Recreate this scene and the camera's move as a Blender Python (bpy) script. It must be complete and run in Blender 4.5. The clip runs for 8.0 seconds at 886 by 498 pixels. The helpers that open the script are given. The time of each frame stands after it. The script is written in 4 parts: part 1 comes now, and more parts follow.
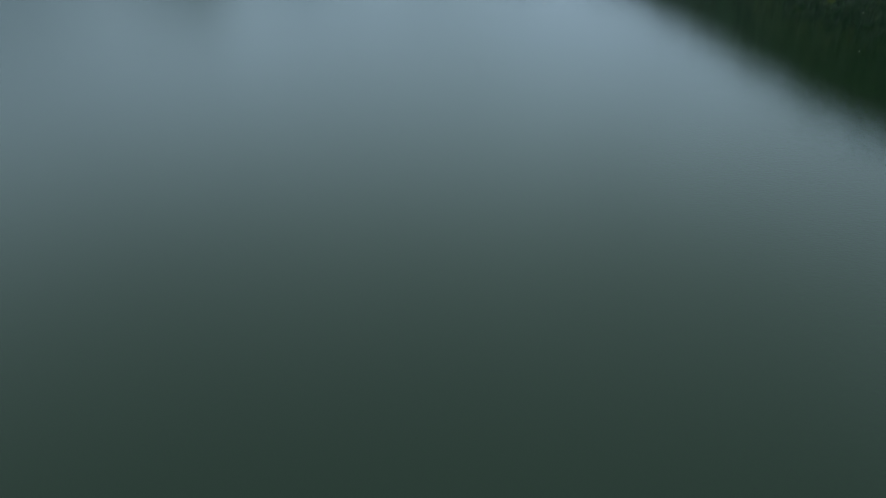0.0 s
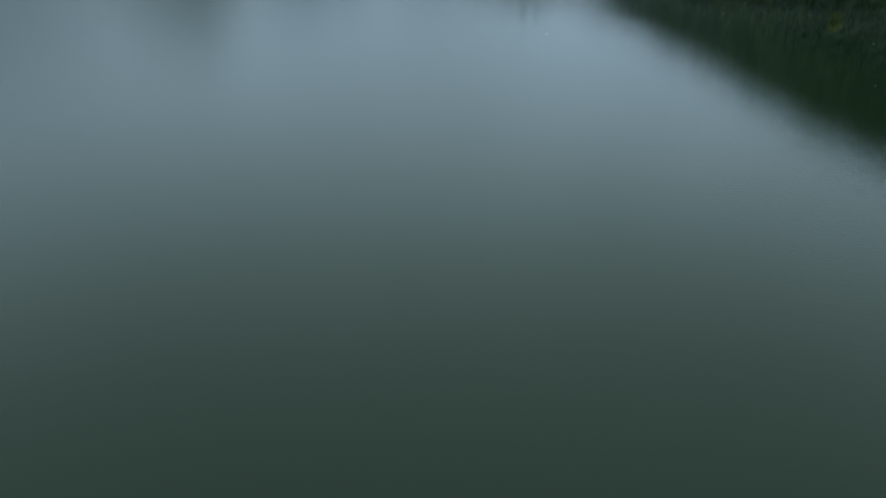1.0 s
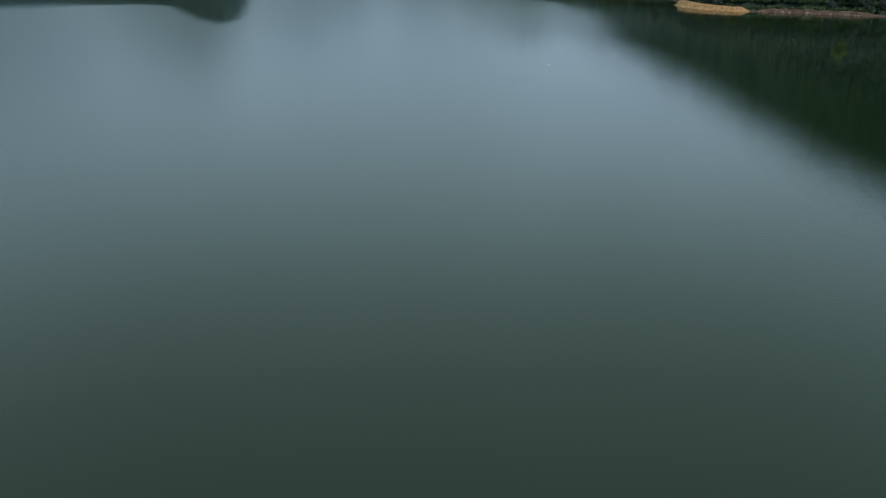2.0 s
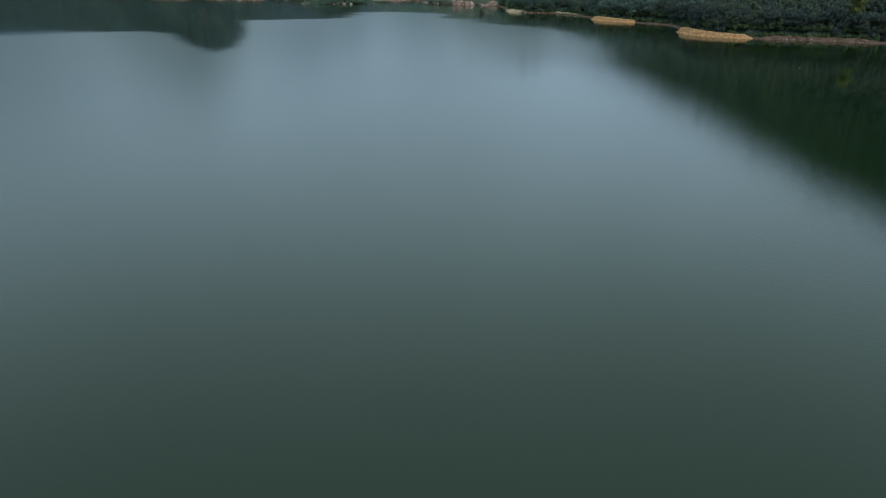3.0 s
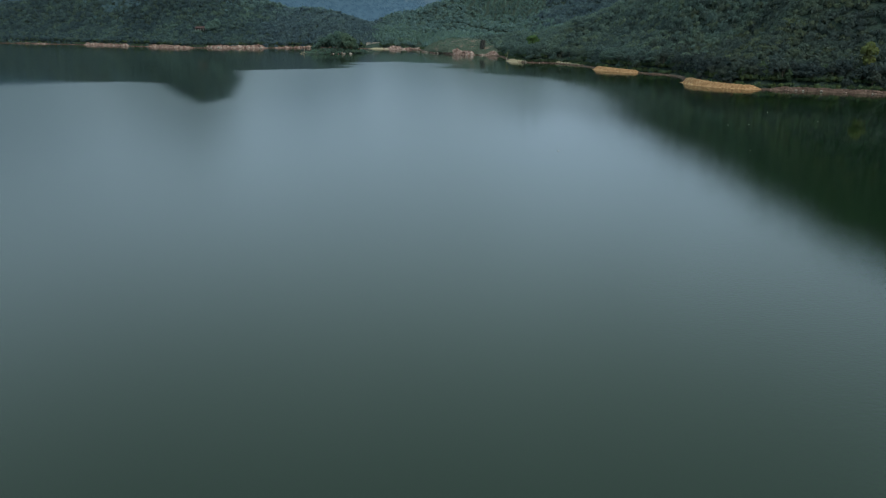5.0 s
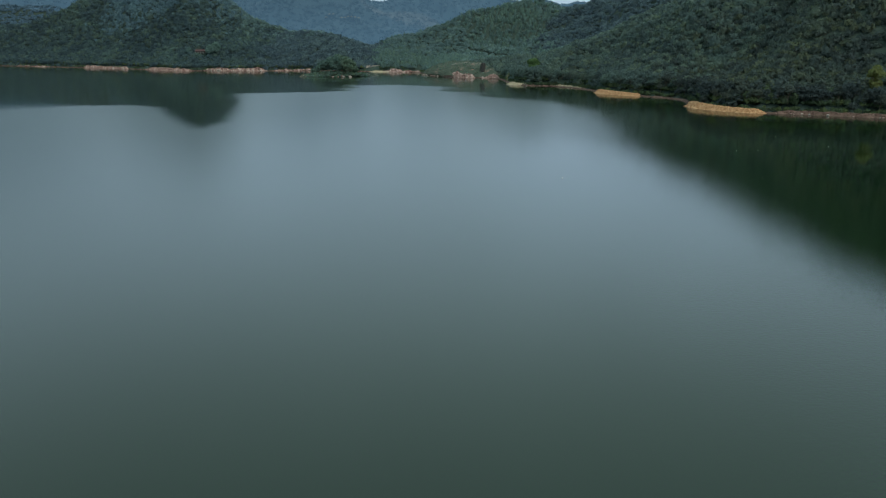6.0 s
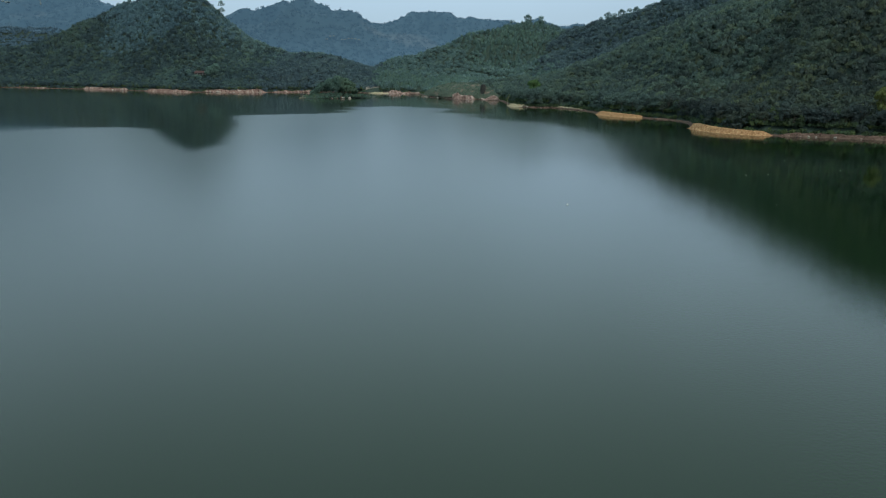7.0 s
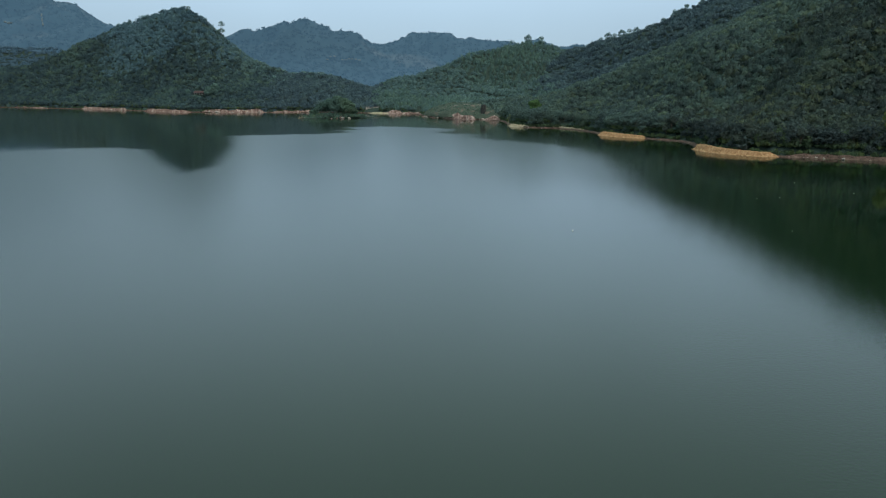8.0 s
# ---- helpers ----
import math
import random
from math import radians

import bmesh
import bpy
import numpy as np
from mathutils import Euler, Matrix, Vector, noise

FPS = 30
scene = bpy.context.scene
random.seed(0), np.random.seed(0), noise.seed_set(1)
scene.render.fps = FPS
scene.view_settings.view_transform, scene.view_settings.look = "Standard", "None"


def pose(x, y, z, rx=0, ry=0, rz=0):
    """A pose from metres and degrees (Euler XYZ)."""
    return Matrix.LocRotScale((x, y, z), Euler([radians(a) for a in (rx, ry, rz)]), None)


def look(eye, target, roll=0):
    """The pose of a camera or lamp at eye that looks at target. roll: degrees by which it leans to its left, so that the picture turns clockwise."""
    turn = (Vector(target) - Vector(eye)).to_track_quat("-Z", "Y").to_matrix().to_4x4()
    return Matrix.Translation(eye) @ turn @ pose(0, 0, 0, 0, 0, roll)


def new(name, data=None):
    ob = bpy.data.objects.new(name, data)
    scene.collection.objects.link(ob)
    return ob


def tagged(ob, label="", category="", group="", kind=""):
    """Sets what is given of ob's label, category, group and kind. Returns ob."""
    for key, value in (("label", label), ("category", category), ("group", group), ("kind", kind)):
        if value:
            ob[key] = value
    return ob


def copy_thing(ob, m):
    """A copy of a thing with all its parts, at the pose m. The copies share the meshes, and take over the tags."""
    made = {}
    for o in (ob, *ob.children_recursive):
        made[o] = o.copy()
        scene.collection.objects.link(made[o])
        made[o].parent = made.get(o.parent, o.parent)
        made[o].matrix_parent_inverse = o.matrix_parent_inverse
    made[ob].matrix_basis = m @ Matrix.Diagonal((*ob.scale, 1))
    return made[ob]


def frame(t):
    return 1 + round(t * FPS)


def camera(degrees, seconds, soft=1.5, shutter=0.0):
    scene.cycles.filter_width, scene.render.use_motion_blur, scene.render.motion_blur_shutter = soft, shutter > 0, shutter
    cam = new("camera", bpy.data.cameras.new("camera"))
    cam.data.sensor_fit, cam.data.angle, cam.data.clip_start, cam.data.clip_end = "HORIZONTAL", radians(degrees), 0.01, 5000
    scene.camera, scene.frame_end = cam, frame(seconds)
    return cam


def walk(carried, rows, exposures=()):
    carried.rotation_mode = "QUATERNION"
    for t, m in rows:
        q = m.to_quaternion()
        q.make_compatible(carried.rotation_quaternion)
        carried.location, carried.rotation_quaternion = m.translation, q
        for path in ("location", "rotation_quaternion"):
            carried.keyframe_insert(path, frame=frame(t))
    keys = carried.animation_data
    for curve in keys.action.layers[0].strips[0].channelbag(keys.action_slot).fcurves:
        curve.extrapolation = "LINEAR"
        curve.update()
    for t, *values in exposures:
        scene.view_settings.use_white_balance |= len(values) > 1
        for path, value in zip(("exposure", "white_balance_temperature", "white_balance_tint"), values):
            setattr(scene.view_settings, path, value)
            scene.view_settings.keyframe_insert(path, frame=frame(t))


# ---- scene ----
import functools

# ---------------------------------------------------------------- camera
cam = camera(62.0, 8.0, 1.25)
PATH = [
    (0.0, 0.00, 0.00, 34.90, 63.807, -0.336, -0.020),
    (0.5, 0.09, 4.64, 34.92, 64.756, -0.342, -0.020),
    (1.0, 0.18, 9.30, 34.94, 65.699, -0.348, -0.019),
    (1.5, 0.28, 13.98, 34.96, 66.636, -0.354, -0.018),
    (2.0, 0.37, 18.66, 34.98, 67.565, -0.360, -0.016),
    (2.5, 0.47, 23.36, 34.99, 68.485, -0.366, -0.013),
    (3.0, 0.56, 28.08, 34.99, 69.394, -0.372, -0.009),
    (3.5, 0.66, 32.81, 35.00, 70.291, -0.378, -0.005),
    (4.0, 0.76, 37.55, 35.00, 71.176, -0.383, 0.000),
    (4.5, 0.87, 42.31, 35.00, 72.045, -0.389, 0.006),
    (5.0, 0.97, 47.08, 34.99, 72.899, -0.395, 0.012),
    (5.5, 1.08, 51.86, 34.98, 73.735, -0.401, 0.019),
    (6.0, 1.18, 56.66, 34.97, 74.553, -0.407, 0.027),
    (6.5, 1.29, 61.48, 34.96, 75.350, -0.413, 0.035),
    (7.0, 1.40, 66.30, 34.94, 76.127, -0.419, 0.044),
    (7.5, 1.51, 71.14, 34.92, 76.880, -0.425, 0.054),
    (8.0, 1.63, 76.00, 34.89, 77.610, -0.431, 0.065),
]
walk(cam, [(t, pose(x, y, z, rx, ry, rz)) for t, x, y, z, rx, ry, rz in PATH], exposures=[(0.0, 0.0), (8.0, 0.0)])

# ---------------------------------------------------------------- light
SUN_UP, SUN_ROUND = 46.0, 142.0  # degrees: height, and bearing from north (+y) clockwise
world = bpy.data.worlds.new("overcast_sky")
scene.world = world
world.use_nodes = True
wt = world.node_tree
wt.nodes.clear()
sky = wt.nodes.new("ShaderNodeTexSky")
sky.sky_type = "NISHITA"
sky.sun_disc = False
sky.sun_elevation = radians(SUN_UP)
sky.sun_rotation = radians(SUN_ROUND)
sky.air_density, sky.dust_density, sky.ozone_density = 1.0, 1.0, 3.0
# a layer of thin cloud, dimmer towards the horizon, over the clear sky
tc = wt.nodes.new("ShaderNodeTexCoord")
sep = wt.nodes.new("ShaderNodeSeparateXYZ")
wt.links.new(tc.outputs["Generated"], sep.inputs[0])
grade = wt.nodes.new("ShaderNodeMapRange")
grade.interpolation_type = "SMOOTHSTEP"
wt.links.new(sep.outputs["Z"], grade.inputs["Value"])
for socket, value in zip(grade.inputs[1:5], (0.02, 0.36, 0.56, 1.31)):
    socket.default_value = value
cloud = wt.nodes.new("ShaderNodeVectorMath")
cloud.operation = "SCALE"
tone = wt.nodes.new("ShaderNodeMix")
tone.data_type = "RGBA"
tone.inputs[6].default_value = (7.5, 10.4, 12.95, 1)
tone.inputs[7].default_value = (6.25, 8.85, 9.3, 1)
height_in_sky = wt.nodes.new("ShaderNodeMapRange")
for socket, value in zip(height_in_sky.inputs[1:5], (0.13, 0.45, 0.0, 1.0)):
    socket.default_value = value
wt.links.new(sep.outputs["Z"], height_in_sky.inputs["Value"])
wt.links.new(height_in_sky.outputs[0], tone.inputs[0])
wt.links.new(tone.outputs[2], cloud.inputs[0])
# the cloud is thinnest to the north and thickens slowly to either hand
side = wt.nodes.new("ShaderNodeMath")
side.operation = "ABSOLUTE"
wt.links.new(sep.outputs["X"], side.inputs[0])
thicker = wt.nodes.new("ShaderNodeMapRange")
thicker.interpolation_type = "SMOOTHSTEP"
wt.links.new(side.outputs[0], thicker.inputs["Value"])
for socket, value in zip(thicker.inputs[1:5], (0.08, 0.6, 1.0, 0.84)):
    socket.default_value = value
# slow unevenness of the cloud layer
billow = wt.nodes.new("ShaderNodeTexNoise")
wt.links.new(tc.outputs["Generated"], billow.inputs["Vector"])
billow.inputs["Scale"].default_value, billow.inputs["Detail"].default_value = 3.2, 3.0
uneven = wt.nodes.new("ShaderNodeMapRange")
wt.links.new(billow.outputs["Fac"], uneven.inputs["Value"])
for socket, value in zip(uneven.inputs[1:5], (0.3, 0.7, 0.95, 1.05)):
    socket.default_value = value
dim = wt.nodes.new("ShaderNodeMath")
dim.operation = "MULTIPLY"
wt.links.new(thicker.outputs[0], dim.inputs[0])
wt.links.new(uneven.outputs[0], dim.inputs[1])
amount = wt.nodes.new("ShaderNodeMath")
amount.operation = "MULTIPLY"
wt.links.new(grade.outputs[0], amount.inputs[0])
wt.links.new(dim.outputs[0], amount.inputs[1])
wt.links.new(amount.outputs[0], cloud.inputs["Scale"])
veil = wt.nodes.new("ShaderNodeMix")
veil.data_type = "RGBA"
veil.inputs[0].default_value = 0.85
wt.links.new(sky.outputs[0], veil.inputs[6])
wt.links.new(cloud.outputs[0], veil.inputs[7])
bg = wt.nodes.new("ShaderNodeBackground")
bg.inputs["Strength"].default_value = 0.1
wo = wt.nodes.new("ShaderNodeOutputWorld")
wt.links.new(veil.outputs[2], bg.inputs["Color"])
wt.links.new(bg.outputs[0], wo.inputs["Surface"])

sun = new("sun", bpy.data.lights.new("sun", "SUN"))
sun.data.energy, sun.data.angle, sun.data.color = 1.5, radians(14), (1.0, 0.95, 0.88)
a, e = radians(SUN_ROUND), radians(SUN_UP)
sun.matrix_basis = look((math.sin(a) * math.cos(e) * 900, math.cos(a) * math.cos(e) * 900, math.sin(e) * 900), (0, 0, 0))


# ---------------------------------------------------------------- materials
class Nodes:
    """A short hand for node materials."""

    def __init__(self, name):
        self.mat = bpy.data.materials.new(name)
        self.mat.use_nodes = True
        self.t = self.mat.node_tree
        self.t.nodes.clear()
        self.out = self.t.nodes.new("ShaderNodeOutputMaterial")
        self.bsdf = self.t.nodes.new("ShaderNodeBsdfPrincipled")
        self.t.links.new(self.bsdf.outputs[0], self.out.inputs["Surface"])
        self.pos = self.t.nodes.new("ShaderNodeNewGeometry")

    def put(self, socket, value):
        if isinstance(value, bpy.types.NodeSocket):
            self.t.links.new(value, socket)
        else:
            socket.default_value = value

    def where(self, sx=1.0, sy=1.0, sz=1.0):
        n = self.t.nodes.new("ShaderNodeVectorMath")
        n.operation = "MULTIPLY"
        self.t.links.new(self.pos.outputs["Position"], n.inputs[0])
        n.inputs[1].default_value = (sx, sy, sz)
        return n.outputs[0]

    def noise(self, scale, detail=3.0, rough=0.55, vec=None):
        n = self.t.nodes.new("ShaderNodeTexNoise")
        self.t.links.new(vec or self.pos.outputs["Position"], n.inputs["Vector"])
        n.inputs["Scale"].default_value, n.inputs["Detail"].default_value, n.inputs["Roughness"].default_value = scale, detail, rough
        return n.outputs["Fac"]

    def attr(self, name):
        n = self.t.nodes.new("ShaderNodeAttribute")
        n.attribute_name = name
        return n.outputs["Fac"]

    def math(self, op, a, b=0.0, c=0.0, clamp=False):
        n = self.t.nodes.new("ShaderNodeMath")
        n.operation, n.use_clamp = op, clamp
        for s, v in zip(n.inputs, (a, b, c)):
            self.put(s, v)
        return n.outputs[0]

    def ramp(self, fac, *stops):
        n = self.t.nodes.new("ShaderNodeValToRGB")
        while len(n.color_ramp.elements) < len(stops):
            n.color_ramp.elements.new(1.0)
        for el, (at, col) in zip(n.color_ramp.elements, stops):
            el.position, el.color = at, (*col, 1.0)
        self.put(n.inputs[0], fac)
        return n.outputs[0]

    def mix(self, fac, a, b, how="MIX"):
        n = self.t.nodes.new("ShaderNodeMix")
        n.data_type, n.blend_type = "RGBA", how
        self.put(n.inputs[0], fac)
        self.put(n.inputs[6], a if isinstance(a, bpy.types.NodeSocket) else (*a, 1.0))
        self.put(n.inputs[7], b if isinstance(b, bpy.types.NodeSocket) else (*b, 1.0))
        return n.outputs[2]

    def step(self, value, lo, hi, a=0.0, b=1.0):
        n = self.t.nodes.new("ShaderNodeMapRange")
        n.interpolation_type = "SMOOTHSTEP"
        for s, v in zip(n.inputs, (value, lo, hi, a, b)):
            self.put(s, v)
        return n.outputs[0]

    def bump(self, height, strength, distance):
        n = self.t.nodes.new("ShaderNodeBump")
        self.put(n.inputs["Strength"], strength)
        n.inputs["Distance"].default_value = distance
        self.t.links.new(height, n.inputs["Height"])
        self.t.links.new(n.outputs[0], self.bsdf.inputs["Normal"])

    def finish(self, color, rough=0.8, spec=0.3):
        self.put(self.bsdf.inputs["Base Color"], color if isinstance(color, bpy.types.NodeSocket) else (*color, 1.0))
        self.put(self.bsdf.inputs["Roughness"], rough)
        self.put(self.bsdf.inputs["Specular IOR Level"], spec)
        return self.mat


def foliage(name, dark, mid, light, gold=0.5, grain=0.5):
    """Leaves: a tint for each crown, a grain for each leaf clump, lighter stands of trees, slow drift over the hillside."""
    n = Nodes(name)
    crown = [n.attr("tint"), n.attr("gold")]
    leaf = n.pos.outputs["Random Per Island"]
    drift = n.math("MULTIPLY_ADD", n.noise(0.045, 3.0), 0.9, n.math("MULTIPLY_ADD", n.noise(0.011, 2.0), 0.9, -0.45))
    f = n.math("MULTIPLY_ADD", leaf, 0.18, n.math("MULTIPLY", crown[0], 0.40))
    f = n.math("ADD", drift, n.math("SUBTRACT", f, 0.26), clamp=True)
    col = n.ramp(f, (0.05, dark), (0.5, mid), (0.95, light))
    twig = n.noise(1.1, 3.0, 0.6)
    col = n.mix(n.step(twig, 0.25, 0.75), n.mix(grain, col, dark), col)
    n.bump(twig, 0.35, 0.3)
    stand = n.math("MULTIPLY", n.noise(0.03, 3.0), 0.6)
    yellow = n.step(n.math("MULTIPLY_ADD", crown[1], 0.55, stand), 0.66, 0.86, 0.0, gold)
    col = n.mix(yellow, col, (light[0] * 1.3, light[1] * 1.1, light[2] * 0.66))
    thin = n.t.nodes.new("ShaderNodeBsdfTranslucent")
    n.t.links.new(col, thin.inputs["Color"])
    both = n.t.nodes.new("ShaderNodeMixShader")
    both.inputs[0].default_value = 0.45
    n.t.links.new(n.bsdf.outputs[0], both.inputs[1])
    n.t.links.new(thin.outputs[0], both.inputs[2])
    n.t.links.new(both.outputs[0], n.out.inputs["Surface"])
    return n.finish(col, 0.7, 0.15)


leaf_near = foliage("broadleaf_leaves", (0.043, 0.058, 0.056), (0.074, 0.100, 0.087), (0.119, 0.154, 0.104), 0.4, 0.2)
leaf_edge = foliage("forest_edge_leaves", (0.031, 0.043, 0.046), (0.056, 0.075, 0.073), (0.096, 0.122, 0.095), 0.35, 0.3)
# upper slope, back ridge, valley, slender trees: distance haze mixed into base colours
leaf_slope = foliage("upper_slope_leaves_hazed", (0.066, 0.095, 0.091), (0.111, 0.159, 0.138), (0.172, 0.232, 0.166), 0.3, 0.2)
leaf_ridge = foliage("back_ridge_leaves_hazed", (0.057, 0.087, 0.103), (0.088, 0.131, 0.147), (0.135, 0.192, 0.188), 0.15, 0.1)
leaf_far = foliage("valley_leaves_hazed", (0.094, 0.144, 0.142), (0.137, 0.208, 0.198), (0.191, 0.279, 0.235), 0.2, 0.1)
# hill, hill foot and low ridge: air haze painted as blue into the leaves
leaf_hill = foliage("pointed_hill_leaves_hazed", (0.084, 0.140, 0.166), (0.122, 0.196, 0.220), (0.168, 0.262, 0.262), 0.15, 0.1)
leaf_foot = foliage("hill_foot_leaves_hazed", (0.044, 0.071, 0.080), (0.072, 0.112, 0.117), (0.125, 0.188, 0.153), 0.3, 0.15)
leaf_blue = foliage("low_ridge_leaves_hazed", (0.084, 0.134, 0.176), (0.100, 0.158, 0.203), (0.118, 0.182, 0.222), 0.1, 0.2)
leaf_valley = foliage("slender_tree_leaves_hazed", (0.092, 0.145, 0.131), (0.130, 0.202, 0.175), (0.174, 0.260, 0.196), 0.2, 0.1)
leaf_bush = foliage("shore_shrub_leaves", (0.048, 0.074, 0.046), (0.082, 0.120, 0.062), (0.132, 0.180, 0.084), 0.4)
leaf_islet = foliage("islet_leaves", (0.066, 0.108, 0.094), (0.098, 0.156, 0.126), (0.136, 0.208, 0.142), 0.3, 0.25)
leaf_yellow = foliage("yellowing_leaves", (0.092, 0.121, 0.046), (0.155, 0.184, 0.069), (0.230, 0.241, 0.098), 0.3)
leaf_bright = foliage("bright_young_leaves", (0.063, 0.109, 0.042), (0.100, 0.167, 0.059), (0.143, 0.218, 0.075), 0.3)


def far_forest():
    """Woods on far ridges; emission paints in kilometres of moist, skylit air."""
    n = Nodes("distant_woods_haze_glow")
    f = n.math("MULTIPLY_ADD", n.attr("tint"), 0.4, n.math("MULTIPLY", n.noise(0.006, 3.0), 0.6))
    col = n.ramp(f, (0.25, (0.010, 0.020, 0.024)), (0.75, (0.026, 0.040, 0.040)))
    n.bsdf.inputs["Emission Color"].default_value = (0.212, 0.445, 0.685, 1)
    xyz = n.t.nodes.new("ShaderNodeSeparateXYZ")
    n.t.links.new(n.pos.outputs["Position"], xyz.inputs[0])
    # haze put in as emission: stronger with distance and low in the valleys
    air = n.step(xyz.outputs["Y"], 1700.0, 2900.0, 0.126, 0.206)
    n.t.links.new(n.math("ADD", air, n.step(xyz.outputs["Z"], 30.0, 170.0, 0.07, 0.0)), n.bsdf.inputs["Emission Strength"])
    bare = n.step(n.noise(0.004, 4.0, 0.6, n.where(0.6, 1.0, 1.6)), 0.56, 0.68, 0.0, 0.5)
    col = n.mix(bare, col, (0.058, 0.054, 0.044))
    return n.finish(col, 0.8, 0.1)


leaf_distant_glow = far_forest()


def soil(name, a, b, c, scale=0.35, runnels=0.35, rills=0.9):
    n = Nodes(name)
    big = n.noise(scale, 4.0)
    fine = n.noise(scale * 9, 5.0, 0.65)
    streak = n.noise(rills, 3.0, 0.6, n.where(1.0, 1.0, 0.15))
    f = n.math("MULTIPLY_ADD", fine, 0.5, n.math("MULTIPLY", big, 0.6))
    f = n.math("SUBTRACT", n.math("MULTIPLY_ADD", streak, runnels, f), runnels * 0.5 + 0.045, clamp=True)
    col = n.ramp(f, (0.2, a), (0.5, b), (0.8, c))
    n.bump(fine, 0.7, 0.25)
    return n.finish(col, 0.95, 0.15)


ochre_clay = soil("ochre_clay", (0.17, 0.083, 0.037), (0.35, 0.180, 0.082), (0.56, 0.345, 0.185), 0.9, 0.9)
pale_clay = soil("pale_clay", (0.09, 0.047, 0.039), (0.215, 0.128, 0.103), (0.50, 0.385, 0.315), 0.3, 1.1, 0.33)
pale_sand = soil("pale_sandy_clay", (0.14, 0.105, 0.065), (0.33, 0.26, 0.165), (0.52, 0.44, 0.30), 0.8)
red_soil = soil("red_shore_soil", (0.045, 0.032, 0.026), (0.10, 0.06, 0.045), (0.26, 0.17, 0.13), 0.25)
rock_mat = soil("weathered_rock", (0.08, 0.050, 0.044), (0.27, 0.17, 0.14), (0.56, 0.43, 0.37), 0.3, 1.0, 0.38)
pale_rock = soil("pale_rock", (0.2, 0.16, 0.135), (0.36, 0.3, 0.25), (0.54, 0.47, 0.40), 0.8)


def ground_material():
    n = Nodes("forest_floor")
    f = n.math("MULTIPLY_ADD", n.noise(0.3, 5.0), 0.6, n.math("MULTIPLY", n.noise(0.02, 3.0), 0.4))
    col = n.ramp(f, (0.3, (0.022, 0.034, 0.028)), (0.55, (0.038, 0.054, 0.042)), (0.8, (0.062, 0.076, 0.052)))
    n.bump(n.noise(0.5, 5.0), 0.8, 1.0)
    return n.finish(col, 0.95, 0.1)


ground_mat = ground_material()


def grass_material():
    n = Nodes("rough_grass")
    f = n.math("MULTIPLY_ADD", n.noise(0.8, 5.0), 0.6, n.math("MULTIPLY", n.noise(0.15, 3.0), 0.4))
    col = n.ramp(f, (0.3, (0.036, 0.048, 0.036)), (0.5, (0.062, 0.077, 0.055)), (0.7, (0.108, 0.112, 0.08)))
    bare = n.step(n.noise(0.11, 4.0, 0.65), 0.54, 0.66)
    col = n.mix(bare, col, n.ramp(n.noise(1.2, 4.0), (0.3, (0.10, 0.07, 0.055)), (0.7, (0.26, 0.19, 0.145))))
    n.bump(n.noise(0.9, 5.0, 0.65), 1.0, 0.8)
    return n.finish(col, 0.95, 0.1)


grass_mat = grass_material()


def plain(name, col, rough=0.7, spec=0.3, grain=4.0, vary=0.25):
    n = Nodes(name)
    f = n.math("MULTIPLY_ADD", n.noise(grain, 4.0), 0.6, n.math("MULTIPLY", n.noise(grain * 0.12, 2.0), 0.4))
    lo = tuple(v * (1 - vary) for v in col)
    hi = tuple(min(1.0, v * (1 + vary)) for v in col)
    c = n.ramp(f, (0.3, lo), (0.7, hi))
    n.bump(n.noise(grain * 3, 3.0), 0.3, 0.02)
    return n.finish(c, rough, spec)


# far rock and greenhouse covers: haze put into a dull grey-blue base colour
haze_dulled = plain("pale_surface_in_painted_haze", (0.16, 0.19, 0.20), 0.9, 0.1, 0.3)
bark = plain("grey_brown_bark", (0.14, 0.11, 0.085), 0.9, 0.1)
pale_bark = plain("pale_dead_wood", (0.34, 0.29, 0.20), 0.9, 0.1)
white_paint = plain("weathered_white_paint", (0.5, 0.48, 0.45), 0.6)
roof_tile = plain("faded_red_roof_tile", (0.062, 0.032, 0.029), 0.8)
concrete = plain("stained_concrete", (0.46, 0.39, 0.32), 0.9, 0.2, 0.8)
dark_rock = soil("near_black_pillar", (0.02, 0.02, 0.019), (0.042, 0.04, 0.036), (0.09, 0.078, 0.068), 0.5)
# brown wall, its base colour darkened as the shade behind the columns
dark_wall = plain("wall_with_painted_shade", (0.08, 0.07, 0.06), 0.9)
foam = plain("white_float_foam", (0.6, 0.6, 0.57), 0.5, 0.4, 6.0, 0.12)
dark_float = plain("dark_float_rubber", (0.04, 0.045, 0.05), 0.6)
rope_mat = plain("wet_rope", (0.25, 0.22, 0.16), 0.8)


